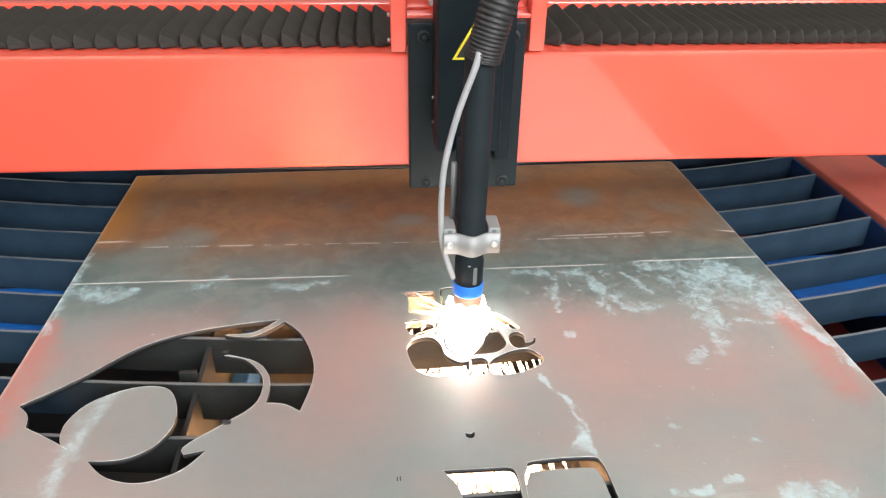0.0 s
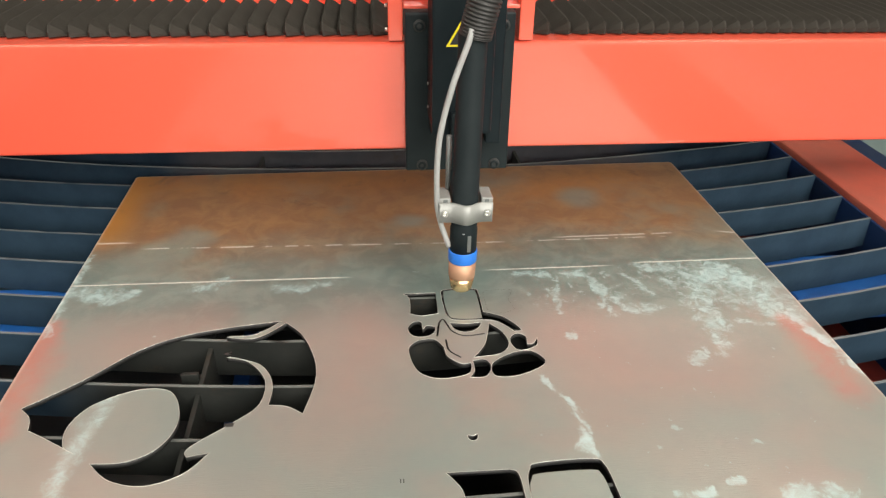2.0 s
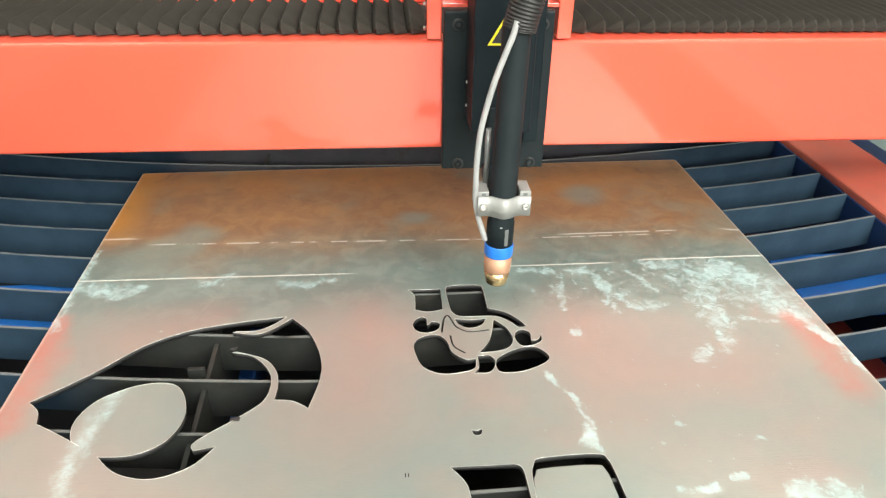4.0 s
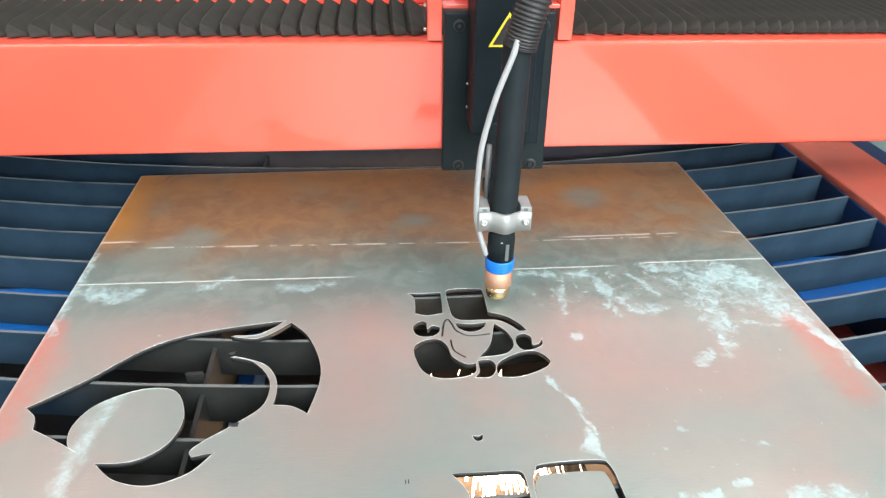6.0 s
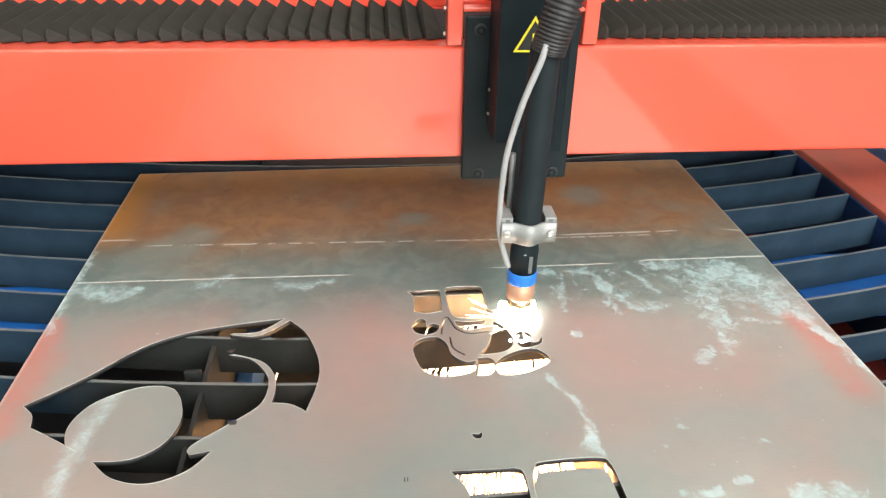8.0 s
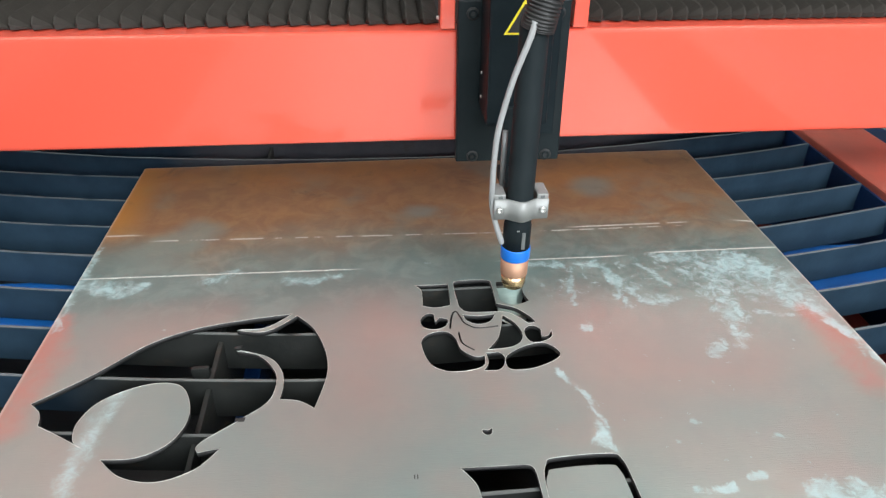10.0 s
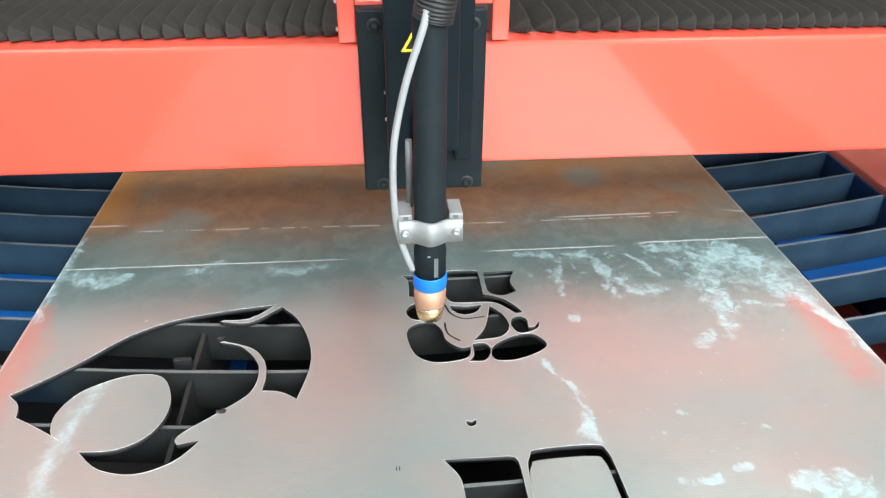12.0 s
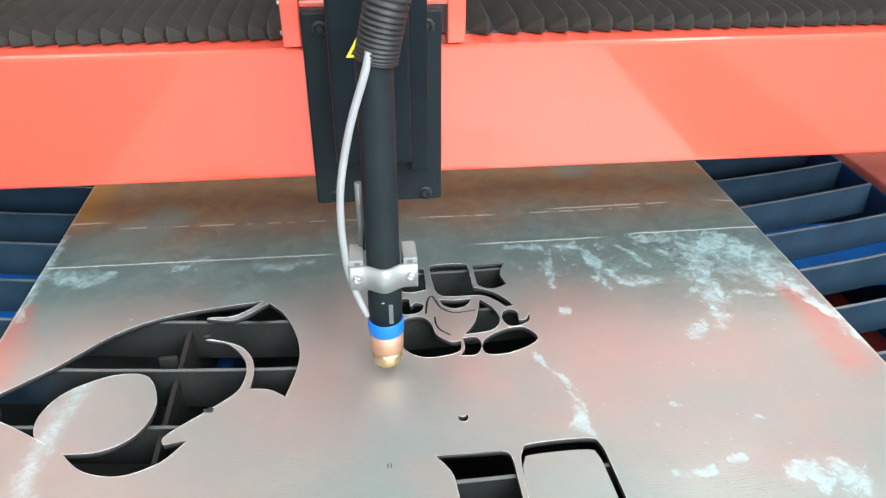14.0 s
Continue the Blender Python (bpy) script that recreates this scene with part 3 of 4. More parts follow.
openings = [
    wing, pocket_a, pocket_b, pocket_c,
    ring([(-0.040, 0.505), (-0.031, 0.518), (-0.022, 0.516), (-0.021, 0.501), (-0.015, 0.508), (-0.005, 0.503), (-0.009, 0.490), (-0.022, 0.484), (-0.036, 0.489)]),
    closed([(0.032, 0.429), (0.020, 0.428), (0.005, 0.443), (0.001, 0.464), (-0.010, 0.479), (-0.031, 0.476), (-0.042, 0.459), (-0.035, 0.421), (-0.017, 0.405), (0.005, 0.403), (0.028, 0.410), (0.032, 0.429)]),
    closed([(0.037, 0.439), (0.054, 0.464), (0.066, 0.507)], [(0.066, 0.507), (0.080, 0.487), (0.084, 0.461), (0.070, 0.443), (0.037, 0.439)]),
    closed([(0.015, 0.512), (0.036, 0.508), (0.057, 0.510)], [(0.057, 0.510), (0.048, 0.495), (0.032, 0.490), (0.019, 0.499), (0.015, 0.512)]),
    closed([(0.034, 0.433), (0.050, 0.433), (0.055, 0.419), (0.046, 0.402), (0.027, 0.402)], [(0.027, 0.402), (0.034, 0.414), (0.034, 0.433)]),
    ring([(0.058, 0.426), (0.084, 0.443), (0.108, 0.446), (0.122, 0.429), (0.117, 0.416), (0.095, 0.404), (0.073, 0.399), (0.056, 0.404)]),
    closed([(0.122, 0.471), (0.119, 0.457), (0.106, 0.449), (0.093, 0.449), (0.087, 0.461), (0.089, 0.476), (0.099, 0.482), (0.108, 0.475), (0.107, 0.459)], [(0.107, 0.459), (0.115, 0.460), (0.122, 0.471)]),
    closed([(-0.017, 0.259), (0.048, 0.258)], [(0.048, 0.258), (0.056, 0.251), (0.057, 0.216), (0.057, 0.157)], [(0.057, 0.157), (0.002, 0.169)], [(0.002, 0.169), (-0.001, 0.216), (-0.004, 0.238), (-0.017, 0.259)]),
    slit([(-0.004, 0.484), (0.001, 0.512), (0.007, 0.520), (0.011, 0.509), (0.016, 0.494), (0.031, 0.483), (0.057, 0.485)], 0.0012),
    slit([(0.006, 0.477), (0.008, 0.455), (0.021, 0.440)], 0.0011),
    ring([(0.0115, 0.309), (0.0125, 0.303), (0.017, 0.3005), (0.0215, 0.303), (0.0225, 0.310), (0.0185, 0.3080), (0.016, 0.3080)], 3),
]
pocket_m = closed([(0.061, 0.157), (0.063, 0.235), (0.068, 0.256), (0.078, 0.264), (0.134, 0.265), (0.146, 0.256), (0.149, 0.224), (0.151, 0.154)], [(0.151, 0.154), (0.061, 0.157)])
openings.append(pocket_m)
slits = [o for o in openings if max(p[0] for p in o) < 0.06 and len(o) in (2 * 37, 2 * 13)]


def flat_thing(name, loops, thickness, m, label, category, group="", burrs=(), burr=0.00028):
    me = flat_cut(loops, thickness)
    me.name = name
    me.materials.append(SHEET)
    me.materials.append(BURNT)
    bm = bmesh.new()
    bm.from_mesh(me)
    bmesh.ops.remove_doubles(bm, verts=bm.verts, dist=0.00002)
    bm.normal_update()
    for f in bm.faces:
        f.material_index = 0 if abs(f.normal.z) > 0.5 or abs(f.calc_center_median().x) > 0.49 else 1
    bm.to_mesh(me)
    bm.free()
    ob = new(name, me)
    ob.matrix_world = m
    for loop in burrs:
        pts = [Vector((x, y, 0.0002)) for x, y in loop]
        part("burr", tube(pts + pts[:2], burr, 5), BURR, ob)
    return tagged(ob, label, category, group)


rim = [(-0.5, -0.60), (0.5, -0.60), (0.5, 0.996), (0.496, 1.0), (-0.497, 1.0), (-0.5, 0.997)]
flat_thing("steel_sheet", [rim] + openings, 0.006, pose(0, 0, 0), "rust-stained grey steel sheet with plasma-cut openings", "sheet metal", burrs=[o for o in openings if o not in slits and o is not pocket_c])
sheet = bpy.data.objects["steel_sheet"]
rnd = random.Random(9)
for x, y, n in ((-0.243, 0.346, 5), (-0.262, 0.470, 1)):
    for k in range(n):
        bm = bmesh.new()
        bmesh.ops.create_icosphere(bm, subdivisions=1, radius=rnd.uniform(0.0009, 0.0018))
        for v in bm.verts:
            v.co = Vector((v.co.x * rnd.uniform(0.8, 1.5), v.co.y, v.co.z * 0.5)) + Vector((x + rnd.uniform(-0.005, 0.005), y + rnd.uniform(-0.003, 0.003), 0.0004))
        part("dross", bm, BURNT, sheet)
for x in (-0.0628, -0.0598):
    part("pierce_mark", box(x - 0.0005, x + 0.0005, 0.2495, 0.2545, 0.0002, 0.0006), BURNT, sheet, "two short dark pierce marks")
# cut pieces: one falls after the first cut, one after the second, one lies loose in its opening
piece_b = flat_thing("steel_offcut", [inset(square_b, 0.0032)], 0.006, pose(0, 0, 0), "rounded square steel offcut in the sheet", "offcut", "cut steel pieces")
piece_c = flat_thing("steel_offcut", [inset(pocket_c, 0.0001)], 0.006, pose(0, 0, 0), "small scalloped steel offcut in the sheet", "offcut", "cut steel pieces")
flat_thing("steel_offcut", [inset(pocket_m, 0.0030)], 0.006, pose(-0.0022, -0.008, -0.0045, 0.35, 0.5, 0), "large loose steel offcut resting in its opening", "offcut", "cut steel pieces")

# ---------------------------------------------------------------- the gantry
gantry = thing("gantry", pose(0, 0.61, 0), "red painted gantry beam with black bellows over its guide rail", "gantry")
part("beam", box(-1.29, 1.13, 0.2, 0.47, 0.138, 0.298, 0.006, 3), RED, gantry)
part("rear_flange", box(-1.29, 1.13, 0.440, 0.465, 0.2985, 0.314, 0.003), RED, gantry)
for x in (-1.29, 1.13):
    part("end_plate", box(x - 0.03, x + 0.03, 0.15, 0.50, -0.10, 0.34, 0.006), RED, gantry)
    part("end_foot", box(x - 0.06, x + 0.06, 0.05, 0.55, -0.16, -0.102, 0.006), RED, gantry)


def fold_mesh(width, lean):
    """One pleat of a bellows: a leaning ridge that rises at the front, runs back and falls behind."""
    bm = bmesh.new()
    path = [(0.239, 0.2990, -1.0, 0.0, 0.30), (0.239, 0.2995, -1.0, 0.1, 0.75), (0.240, 0.300, -0.8, 0.5, 0.95), (0.243, 0.3005, -0.4, 0.9, 1.0), (0.255, 0.301, -0.1, 1.0, 1.0), (0.40, 0.301, 0.0, 1.0, 1.0), (0.412, 0.3005, 0.6, 0.8, 0.9), (0.416, 0.300, 1.0, 0.3, 0.5), (0.416, 0.2990, 1.0, 0.0, 0.1)]
    rows = []
    w = width / 2
    for i, (y, z, ny, nz, h) in enumerate(path):
        hgt = 0.018 * h
        narrow = (0.35, 0.75, 0.95)[i] if i < 3 else 1.0
        # a steep flank towards the far end, a long one towards the carriage
        section = [(-1.0, 0.0), (-0.80, 0.75), (-0.62, 1.0), (-0.48, 0.97), (0.45, 0.38), (1.0, 0.0)]
        if lean < 0:
            section = [(-x, k) for x, k in section[::-1]]
        rows.append([bm.verts.new((x * w * narrow, y + ny * hgt * k, z + nz * hgt * k)) for x, k in section])
    for a, b in zip(rows, rows[1:]):
        for k in range(5):
            bm.faces.new((a[k], a[k + 1], b[k + 1], b[k]))
    bm.normal_update()
    me = bpy.data.meshes.new("bellows_fold")
    bm.to_mesh(me)
    bm.free()
    me.materials.append(FABRIC)
    return me


LEFT_END, RIGHT_END, NL, NR = -1.20, 1.04, 42, 44
# black strip added under the pleats so that their gaps look dark
part("dark_gap_strip", box(-1.22, 1.06, 0.2405, 0.414, 0.2982, 0.3008), RUBBER, gantry)
folds = []
for side, count, w in ((-1, NL, 0.030), (1, NR, 0.029)):
    me = fold_mesh(w, -side * 0.55)
    for i in range(count):
        ob = new("bellows_fold", me)
        ob.parent = gantry
        folds.append((ob, side, (i + 0.5) / count))

# ---------------------------------------------------------------- the carriage
carriage = thing("carriage", pose(0, 0.61, 0), "black torch carriage plate on red brackets with height slide", "carriage")
part("carriage_plate", box(-0.078, 0.074, 0.180, 0.194, 0.112, 0.343, 0.003, 2), DARK, carriage)
part("slide_box", box(-0.047, 0.034, 0.098, 0.179, 0.200, 0.52, 0.004, 2), BOX, carriage, "dark grey height slide housing")
part("slide_cover", box(0.0345, 0.056, 0.150, 0.179, 0.165, 0.50, 0.003, 2), BOX, carriage)
part("bracket", box(-0.100, -0.0795, 0.196, 0.235, 0.3005, 0.52, 0.002), RED, carriage, "red upright bracket")
part("bracket", box(0.082, 0.1025, 0.196, 0.235, 0.3005, 0.52, 0.002), RED, carriage, "red upright bracket")
part("back_plate", box(-0.079, 0.0815, 0.225, 0.234, 0.350, 0.52, 0.002), RED, carriage, "red back plate")
part("back_shelf", box(-0.079, 0.0815, 0.196, 0.2245, 0.344, 0.3495, 0.001), RED, carriage)
for x, z in ((-0.054, 0.121), (0.054, 0.121), (-0.058, 0.325), (0.058, 0.325)):
    m = pose(x, 0.180, z, 90)
    screw = part("socket_screw", lathe([(0.0062, 0.0), (0.0062, 0.003), (0.0050, 0.0042), (0.0032, 0.0042), (0.0030, 0.001)], 20, m=m), DARK, carriage)
    part("washer", lathe([(0.0085, 0.0), (0.0085, 0.0012), (0.0064, 0.0014)], 20, m=m), RUBBER, screw)
for x, z in ((-0.045, 0.358), (0.058, 0.358), (-0.045, 0.42), (0.055, 0.42)):
    part("hex_bolt", lathe([(0.005, 0.0), (0.005, 0.0035), (0.004, 0.0045)], 6, m=pose(x, 0.225, z, 90)), STEEL, carriage)
for x, z in ((-0.0472, 0.222), (-0.0472, 0.255)):
    part("set_screw", lathe([(0.0022, 0.0), (0.0022, 0.0015), (0.001, 0.002)], 10, m=pose(x, 0.150, z, 0, -90)), STEEL, carriage)
for x, z in ((-0.1002, 0.312), (-0.1002, 0.345)):
    part("hex_bolt", lathe([(0.0028, 0.0), (0.0028, 0.003), (0.002, 0.004)], 8, m=pose(x, 0.215, z, 0, -90)), STEEL, carriage)


def triangle_sign():
    """Yellow warning triangle with a black border line and bolt, printed on a plate."""
    def tri(r, y, h, bm=None):
        bm = bm or bmesh.new()
        pts = [(0.0, r), (-0.866 * r, -0.5 * r), (0.866 * r, -0.5 * r)]
        vs = [bm.verts.new((p[0], y, p[1])) for p in pts]
        ws = [bm.verts.new((p[0], y - h, p[1])) for p in pts]
        bm.faces.new(vs[::-1])
        bm.faces.new(ws)
        for i in range(3):
            bm.faces.new((vs[i], vs[(i + 1) % 3], ws[(i + 1) % 3], ws[i]))
        return bm
    sign = part("warning_sign", tri(0.0285, 0.0, 0.0006), YELLOW, carriage, "yellow triangular warning sign")
    part("sign_field", tri(0.0230, -0.0008, 0.0003), INK, sign)
    part("sign_bolt", box(-0.0022, 0.0022, -0.0016, -0.0012, -0.006, 0.008), YELLOW, sign)
    sign.location = (-0.0045, 0.0975, 0.333)
    return sign


triangle_sign()

# ---------------------------------------------------------------- the torch
torch = thing("plasma_torch", pose(0, 0.61, 0), "black plasma torch with blue ring and copper tip", "plasma torch")


def hollow(outer, inner):
    """A turned sleeve: the outer profile upwards, the inner one back down."""
    bm = bmesh.new()
    steps = 36
    rings = [[bm.verts.new((r * math.cos(2 * math.pi * i / steps), r * math.sin(2 * math.pi * i / steps), z)) for i in range(steps)] for r, z in outer + inner[::-1]]
    for a, b in zip(rings, rings[1:] + rings[:1]):
        for i in range(steps):
            f = bm.faces.new((a[i], a[(i + 1) % steps], b[(i + 1) % steps], b[i]))
            f.smooth = True
    return bm


barrel = part("barrel", hollow([(0.0177, 0.062), (0.0177, 0.094), (0.0167, 0.096), (0.0167, 0.344), (0.016, 0.346)], [(0.012, 0.062), (0.012, 0.346)]), BARREL, torch)
# grey strips that paint highlights onto the sleeve
part("sleeve_glint", box(0.003, 0.0075, -0.0180, -0.0170, 0.066, 0.090, 0.0003), MARK, barrel)
part("sleeve_glint", box(-0.004, -0.001, -0.0180, -0.0170, 0.092, 0.0935), ALLOY, barrel)
part("collar", hollow([(0.0186, 0.0455), (0.0190, 0.047), (0.0190, 0.0605), (0.0186, 0.062)], [(0.012, 0.0455), (0.012, 0.062)]), BLUE_RING, torch, "bright blue plastic ring")
part("retaining_cap", hollow([(0.0174, 0.021), (0.0178, 0.023), (0.0183, 0.0455)], [(0.010, 0.021), (0.012, 0.0455)]), COPPER, torch, "copper retaining cap")
part("nozzle", hollow([(0.0080, 0.000), (0.0122, 0.0004), (0.0142, 0.0022), (0.0159, 0.010), (0.0171, 0.021)], [(0.0042, 0.000), (0.0060, 0.006), (0.010, 0.021)]), BRASS, torch, "shiny brass nozzle")

# unseen plug added to block the drawn-in glow from the bore
part("bore_plug", lathe([(0.0066, 0.0080), (0.0068, 0.0095), (0.0040, 0.0105), (0.0, 0.0110)], 20), COPPER, torch)


def clamp():
    """Two-piece alloy saddle clamp: a bowed front strap and a block behind it."""
    bm = bmesh.new()
    cols = []
    n = 40
    for i in range(n + 1):
        x = -0.034 + 0.068 * i / n
        ease = 0.0125 + 0.0095 * (0.5 + 0.5 * math.cos(math.pi * min(abs(x) / 0.021, 1.0)))
        cols.append([bm.verts.new(c) for c in ((x, -ease, 0.1075), (x, -ease, 0.1345), (x, -ease + 0.0032, 0.1345), (x, -ease + 0.0032, 0.1075))])
    for a, b in zip(cols, cols[1:]):
        for k in range(4):
            f = bm.faces.new((a[k], b[k], b[(k + 1) % 4], a[(k + 1) % 4]))
            f.smooth = k % 2 == 0
    bm.faces.new(cols[0][::-1])
    bm.faces.new(cols[-1])
    bmesh.ops.recalc_face_normals(bm, faces=bm.faces)
    strap = part("clamp_strap", bm, ALLOY, torch, "bowed cast alloy clamp strap")
    for s in (-1, 1):
        block = part("clamp_block", box(min(s * 0.0195, s * 0.034), max(s * 0.0195, s * 0.034), -0.009, 0.024, 0.110, 0.140, 0.0015), ALLOY, torch)
        part("slot", box(min(s * 0.0235, s * 0.029), max(s * 0.0235, s * 0.029), -0.0098, -0.0092, 0.1345, 0.1380), MARK, block)
        part("clamp_screw", lathe([(0.0042, 0.0), (0.0042, 0.0022), (0.003, 0.0032), (0.0018, 0.0032), (0.0016, 0.001)], 16, m=pose(s * 0.0268, -0.0125, 0.1205, 90)), STEEL, strap)
    part("clamp_arm", box(-0.014, 0.014, 0.016, 0.094, 0.116, 0.134, 0.002), DARK, torch)
    part("slide_stem", box(-0.010, 0.010, 0.0885, 0.0965, 0.116, 0.215, 0.002), DARK, torch)


clamp()
hose_path = spline([(0.002, -0.004, 0.340), (0.0065, -0.005, 0.362), (0.015, -0.004, 0.395), (0.030, 0.002, 0.445), (0.052, 0.018, 0.52), (0.080, 0.05, 0.60)], 34)
part("corrugated_hose", tube(hose_path, 0.0182, 24, lambda i: 1.0 + (0.06 if i % 5 in (0, 1, 2) else -0.07)), RUBBER, torch, "black corrugated hose")
lead_path = spline([(-0.004, -0.018, 0.352), (-0.008, -0.020, 0.335), (-0.0240, -0.019, 0.285), (-0.0355, -0.017, 0.230), (-0.0383, -0.015, 0.188), (-0.0375, -0.010, 0.152), (-0.0355, -0.004, 0.125), (-0.0300, -0.003, 0.100), (-0.0235, -0.003, 0.080), (-0.0190, -0.003, 0.068)], 10)
part("sensor_lead", tube(lead_path, 0.0036, 12), LEAD, torch, "pale grey plastic lead")
part("guide_rod", tube([Vector((-0.0205, 0.020, 0.135)), Vector((-0.0205, 0.020, 0.18)), Vector((-0.0205, 0.020, 0.212))], 0.0035, 12), ROD, torch, "thin steel guide rod")

# ---------------------------------------------------------------- arc and sparks
arc = thing("plasma_arc", pose(0, 0.61, 0), "white-hot plasma arc under the torch nozzle", "plasma arc")
part("arc_core", lathe([(0.0016, -0.010), (0.0030, -0.006), (0.0036, 0.002), (0.0030, 0.020)], 14), ARC_GLOW, arc)
jet = thing("plasma_jet", pose(0, 0.61, 0), "orange-white plasma jet below the steel sheet", "plasma jet")
part("jet_core", lathe([(0.002, -0.245), (0.006, -0.237), (0.0100, -0.205), (0.0100, -0.160), (0.004, -0.125), (0.0012, -0.105), (0.0006, -0.06), (0.0014, -0.0105)], 12), JET_GLOW, jet)
# the glowing ball stands in for the arc's glare; the streaks are sparks
flare = thing("arc_glare_and_sparks", pose(0, 0.61, 0), "ragged white ball for the arc's glare, with spark streaks", "sparks")
rnd = random.Random(4)
bm = bmesh.new()
bmesh.ops.create_icosphere(bm, subdivisions=4, radius=0.028)
for v in bm.verts:
    v.co *= 1 + 0.30 * noise.noise(v.co * 110) + 0.35 * max(0.0, noise.noise(v.co.normalized() * 4.0)) + 0.16 * noise.noise(v.co * 420)
    v.co.z = v.co.z * 1.05 + 0.006
part("glare_ball", bm, FLARE_GLOW, flare)
bm = bmesh.new()
for i in range(26):
    a, e = rnd.uniform(math.pi * 0.75, math.pi * 1.55), rnd.uniform(-0.02, 0.55)
    way = Vector((math.cos(a) * math.cos(e), math.sin(a) * math.cos(e), abs(math.sin(e))))
    p, l = way * rnd.uniform(0.008, 0.03), rnd.uniform(0.015, 0.055) * (1.5 if i % 5 == 0 else 1.0)
    tube([p, p + way * l * 0.5, p + way * l - Vector((0, 0, 0.003))], rnd.uniform(0.0002, 0.0005), 4, bm=bm)
part("spatter_streaks", bm, SPARK_GLOW, flare)

spray = thing("spark_spray", pose(0, 0.61, 0), "falling orange sparks between the table slats", "sparks", kind="stuff")
# sparks packed densely near the torch to fill in the glare below the sheet
bm = bmesh.new()
for i in range(2000):
    a = rnd.uniform(0, 2 * math.pi)
    d = abs(rnd.gauss(0.05, 0.045)) if i % 16 else abs(rnd.gauss(0.1, 0.14))
    z = rnd.uniform(-0.225, -0.07)
    p = Vector((math.cos(a) * d, math.sin(a) * d, z))
    way = Vector((math.cos(a) * 0.35, math.sin(a) * 0.35, -1)).normalized()
    l = rnd.uniform(0.015, 0.05)
    tube([p, p + way * l], rnd.uniform(0.0006, 0.0018 if d < 0.12 else 0.0008), 4, bm=bm)
part("spark_streaks", bm, SPARK_GLOW, spray)

# ---------------------------------------------------------------- beyond the table
crate = thing("storage_crate", pose(-0.55, 4.3, GROUND), "orange painted steel crate on the workshop floor", "crate")
part("body", box(-0.35, 0.35, -0.3, 0.3, 0.06, 0.62, 0.015), ORANGE, crate)
for x in (-0.28, 0.28):
    part("runner", box(x - 0.04, x + 0.04, -0.3, 0.3, 0.0, 0.0595, 0.004), DARK, crate)
for x, y, w in ((-2.4, 4.6, 0.8), (1.6, 4.8, 0.9)):
    cab = thing("tool_cabinet", pose(x, y, GROUND), "blue steel tool cabinet against the far aisle", "cabinet", "blue cabinets")
    part("body", box(-w / 2, w / 2, -0.25, 0.25, 0.05, 0.95, 0.01), BLUE, cab)
    for k in range(3):
        d = part("drawer", box(-w / 2 + 0.03, w / 2 - 0.03, -0.268, -0.251, 0.10 + 0.28 * k, 0.35 + 0.28 * k, 0.006), BLUE, cab)
        part("handle", box(-0.12, 0.12, -0.29, -0.269, 0.29 + 0.28 * k, 0.305 + 0.28 * k, 0.003), STEEL, d)
    part("plinth", box(-w / 2 + 0.04, w / 2 - 0.04, -0.2, 0.2, 0.0, 0.0495), DARK, cab)


# ---------------------------------------------------------------- what moves
TRAVEL = [
    # seconds, torch x, torch y, tip height, carriage x, arc drop (1 full, 0 drawn in)
    (0.0, 0.037, 0.500, 0.0080, 0.051, 1.0),
    (0.5, 0.010, 0.510, 0.0090, 0.021, 1.0),
    (1.0, 0.008, 0.563, 0.0050, 0.020, 1.0),
    (1.5, 0.035, 0.568, 0.0060, 0.048, 1.0),
    (1.7, 0.036, 0.562, 0.0085, 0.049, 0.8),
    (1.85, 0.035, 0.561, 0.0125, 0.049, 0.0),
    (2.0, 0.036, 0.566, 0.0180, 0.048, 0.0),
    (2.5, 0.034, 0.565, 0.0350, 0.047, 0.0),
    (3.0, 0.050, 0.565, 0.0390, 0.063, 0.0),
    (3.2, 0.069, 0.560, 0.0395, 0.086, 0.0),
    (3.6, 0.076, 0.558, 0.0365, 0.093, 0.0),
    (4.4, 0.076, 0.558, 0.0125, 0.093, 0.0),
    (4.7, 0.076, 0.558, 0.0085, 0.093, 0.0),
    (5.5, 0.077, 0.560, 0.0070, 0.094, 0.0),
    (6.0, 0.078, 0.561, 0.0060, 0.094, 0.0),
    (6.2, 0.083, 0.562, 0.0068, 0.099, 1.0),
    (6.5, 0.097, 0.563, 0.0080, 0.113, 1.0),
    (7.0, 0.109, 0.561, 0.0080, 0.128, 1.0),
    (7.5, 0.102, 0.533, 0.0050, 0.120, 1.0),
    (7.7, 0.105, 0.524, 0.0065, 0.123, 1.0),
    (8.4, 0.088, 0.520, 0.0075, 0.106, 1.0),
    (9.1, 0.073, 0.538, 0.0075, 0.090, 1.0),
    (9.6, 0.079, 0.555, 0.0075, 0.097, 1.0),
    (9.8, 0.086, 0.556, 0.0085, 0.103, 0.0),
    (10.0, 0.087, 0.556, 0.0120, 0.104, 0.0),
    (10.5, 0.087, 0.558, 0.0270, 0.103, 0.0),
    (11.0, 0.083, 0.552, 0.0340, 0.097, 0.0),
    (11.5, 0.045, 0.511, 0.0340, 0.057, 0.0),
    (12.0, -0.015, 0.439, 0.0390, -0.009, 0.0),
    (12.5, -0.050, 0.400, 0.0400, -0.045, 0.0),
    (13.0, -0.057, 0.391, 0.0400, -0.055, 0.0),
    (13.5, -0.054, 0.392, 0.0240, -0.054, 0.0),
    (14.0, -0.055, 0.391, 0.0090, -0.052, 0.0),
]


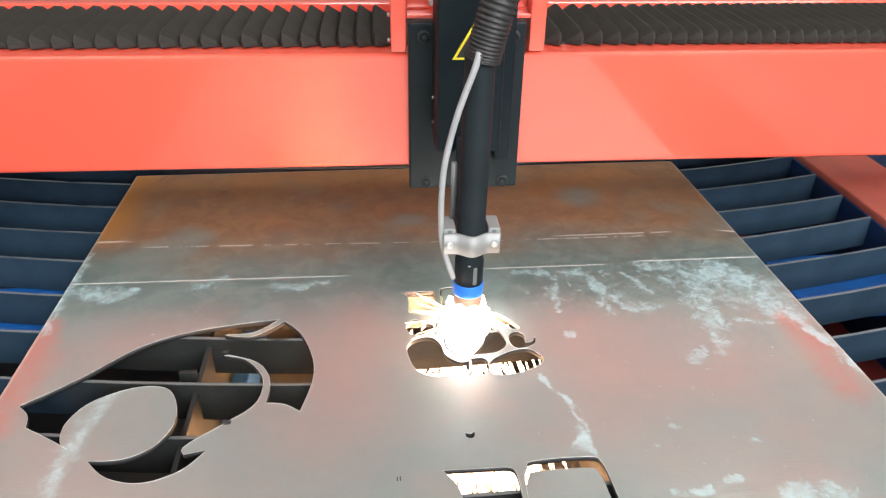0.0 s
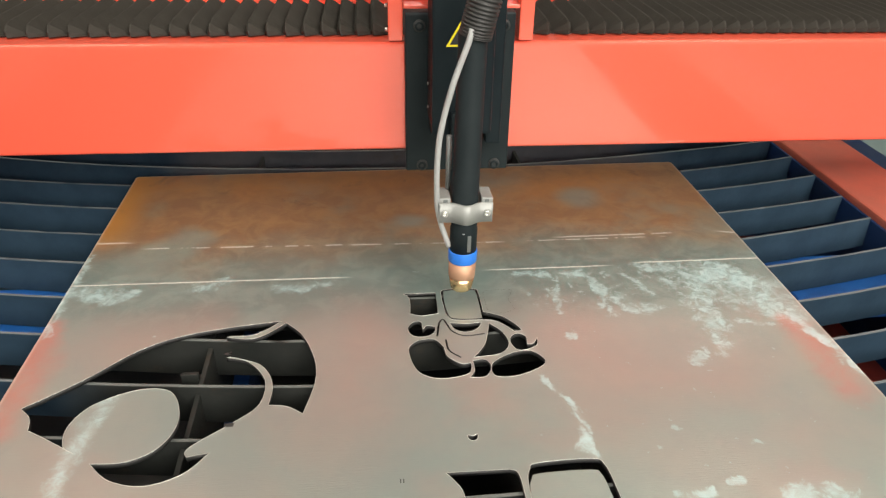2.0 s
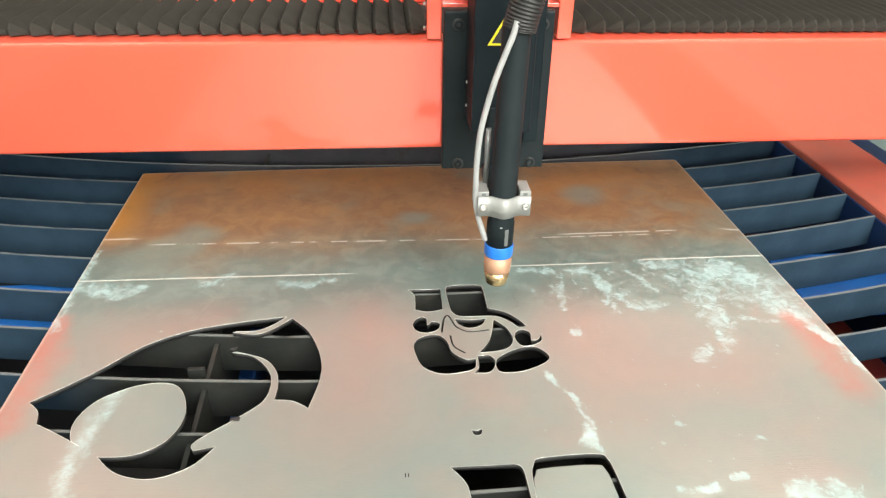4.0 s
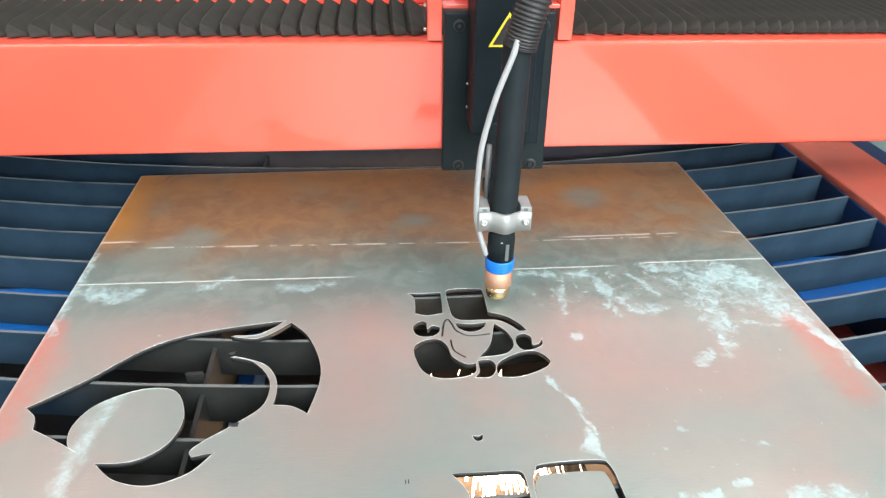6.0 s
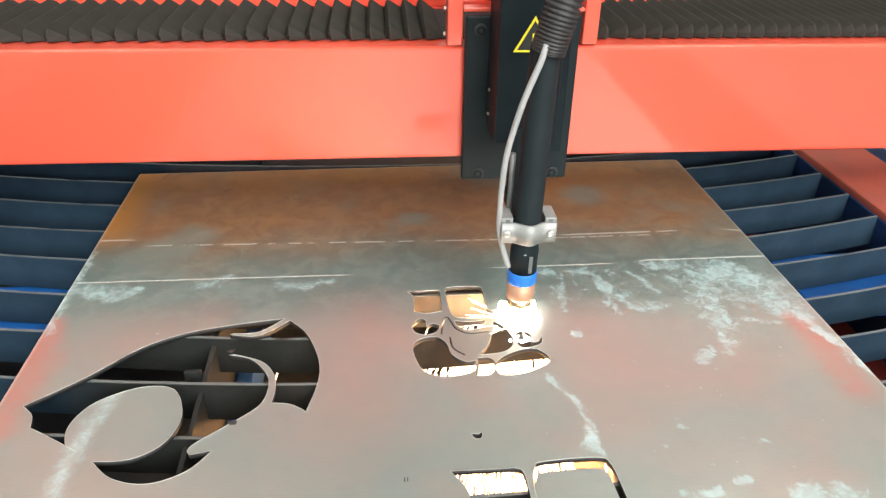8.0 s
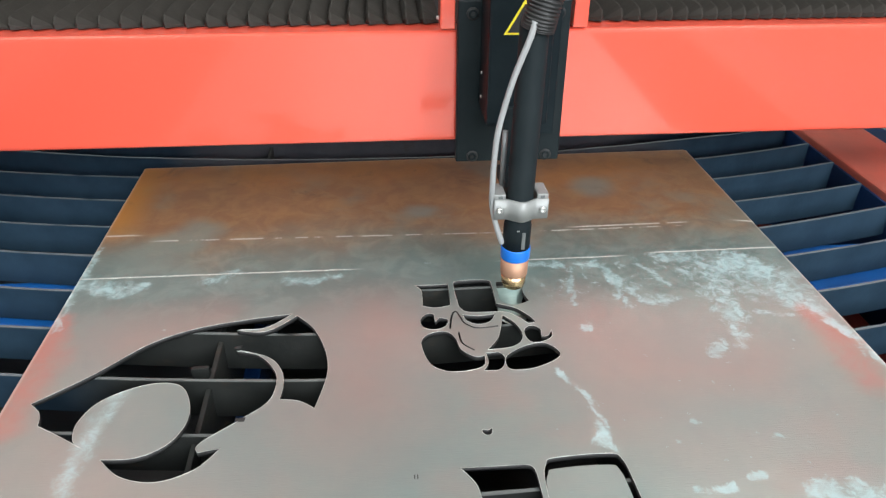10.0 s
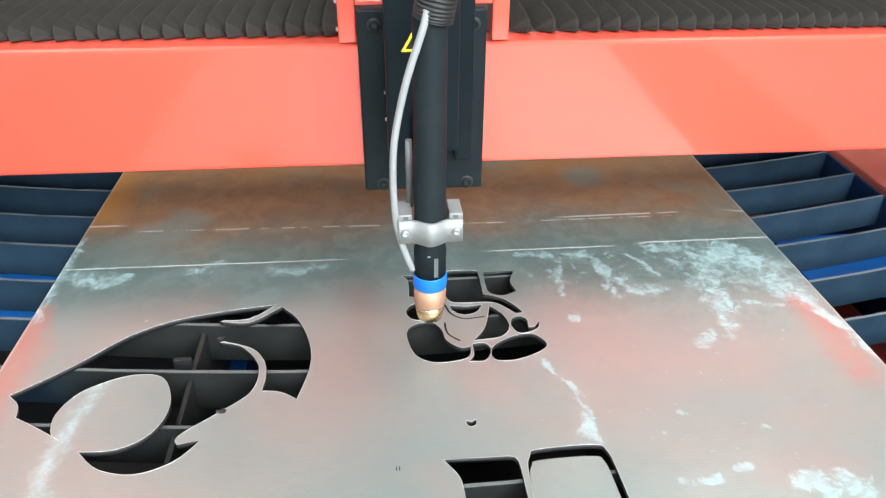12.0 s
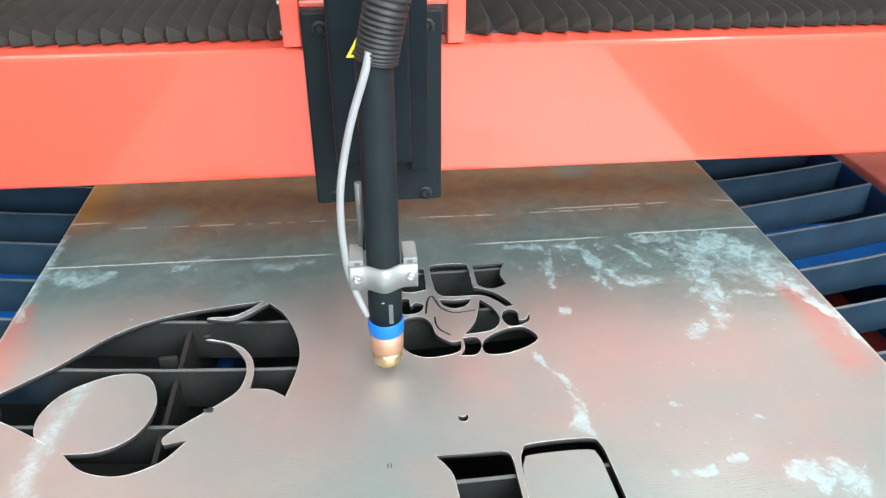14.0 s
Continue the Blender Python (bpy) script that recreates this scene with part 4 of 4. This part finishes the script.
def motions():
    walk(gantry, [(t, pose(0, y, 0, 0, 0, YAW)) for t, x, y, z, cx, a in TRAVEL])
    walk(carriage, [(t, pose(cx, y + cx * math.tan(radians(YAW)), 0, 0, 0, YAW)) for t, x, y, z, cx, a in TRAVEL])
    # the torch leans a little with the pull of its hose
    walk(torch, [(t, pose(x, y, z, 0, math.degrees((cx - x - 0.002) / 0.80), 0)) for t, x, y, z, cx, a in TRAVEL])
    # the arc slides out of the nozzle when it burns
    walk(arc, [(t, pose(x, y, 0.004 + z * a + (1 - a) * (z + 0.024))) for t, x, y, z, cx, a in TRAVEL])
    # the jet sinks into the slag tray when it is out
    walk(jet, [(t, pose(x, y, (0.004 + z) * a - 0.2895 * (1 - a))) for t, x, y, z, cx, a in TRAVEL])
    # the glare ball and sparks sink through the tray when the arc is out
    burst = ((0.0, 0.0), (0.9, 0.0), (1.05, 0.045), (1.7, 0.062), (1.85, 1.0), (7.1, 1.0), (7.25, 0.062), (9.6, 0.062), (9.75, 1.0), (14.0, 1.0))
    def at(rows, t):
        for (t0, v0), (t1, v1) in zip(rows, rows[1:]):
            if t0 <= t <= t1:
                return v0 + (v1 - v0) * (t - t0) / (t1 - t0)
    def place(t):
        for r0, r1 in zip(TRAVEL, TRAVEL[1:]):
            if r0[0] <= t <= r1[0]:
                f = (t - r0[0]) / (r1[0] - r0[0])
                return [a + (b - a) * f for a, b in zip(r0, r1)]
    stops = (0.0, 0.5, 0.9, 1.05, 1.5, 1.7, 1.85, 6.0, 7.1, 7.25, 7.5, 7.7, 8.4, 9.1, 9.6, 9.75, 14.0)
    walk(flare, [(t, pose(place(t)[1], place(t)[2], 0.006 - 0.42 * at(burst, t))) for t in stops])
    fall = ((0.0, 0.0), (1.75, 0.0), (1.95, 1.0), (4.7, 1.0), (4.9, 0.62), (6.0, 0.62), (6.2, 0.0), (9.75, 0.0), (9.95, 1.0), (14.0, 1.0))
    stops = (0.0, 0.5, 1.0, 1.5, 1.75, 1.95, 3.0, 4.7, 4.9, 5.5, 6.0, 6.2, 6.5, 7.0, 7.5, 9.0, 9.75, 9.95, 11.0, 14.0)
    walk(spray, [(t, pose(place(t)[1], place(t)[2], -0.26 * at(fall, t))) for t in stops])
    # pleats close up and open with the carriage
    for ob, side, share in folds:
        rows = []
        for t, x, y, z, cx, a in TRAVEL[::2] + TRAVEL[-1:]:
            near = cx - 0.101 if side < 0 else cx + 0.1035
            end = LEFT_END if side < 0 else RIGHT_END
            rows.append((t, pose(near + (end - near) * share ** (1.06 if side < 0 else 0.85), 0, 0)))
        walk(ob, rows)
    # pieces drop between the slats once they are cut free
    c = Vector((0.036, 0.556, 0))
    still = Matrix()
    def tip(t, c):
        def at_rest(back, low, tilt):
            return Matrix.Translation(c + Vector((0, back, low))) @ pose(0, 0, 0, tilt, 3, 0) @ Matrix.Translation(-c)
        end = at_rest(-0.022, -0.19, 82)
        return [(0.0, still), (t, still), (t + 0.13, at_rest(-0.003, -0.018, 30)), (t + 0.23, at_rest(-0.014, -0.055, 65)), (t + 0.33, at_rest(-0.02, -0.12, 80)), (t + 0.42, end), (14.0, end)]
    walk(piece_b, tip(3.5, c))
    walk(piece_c, tip(9.87, Vector((0.088, 0.560, 0))))


motions()
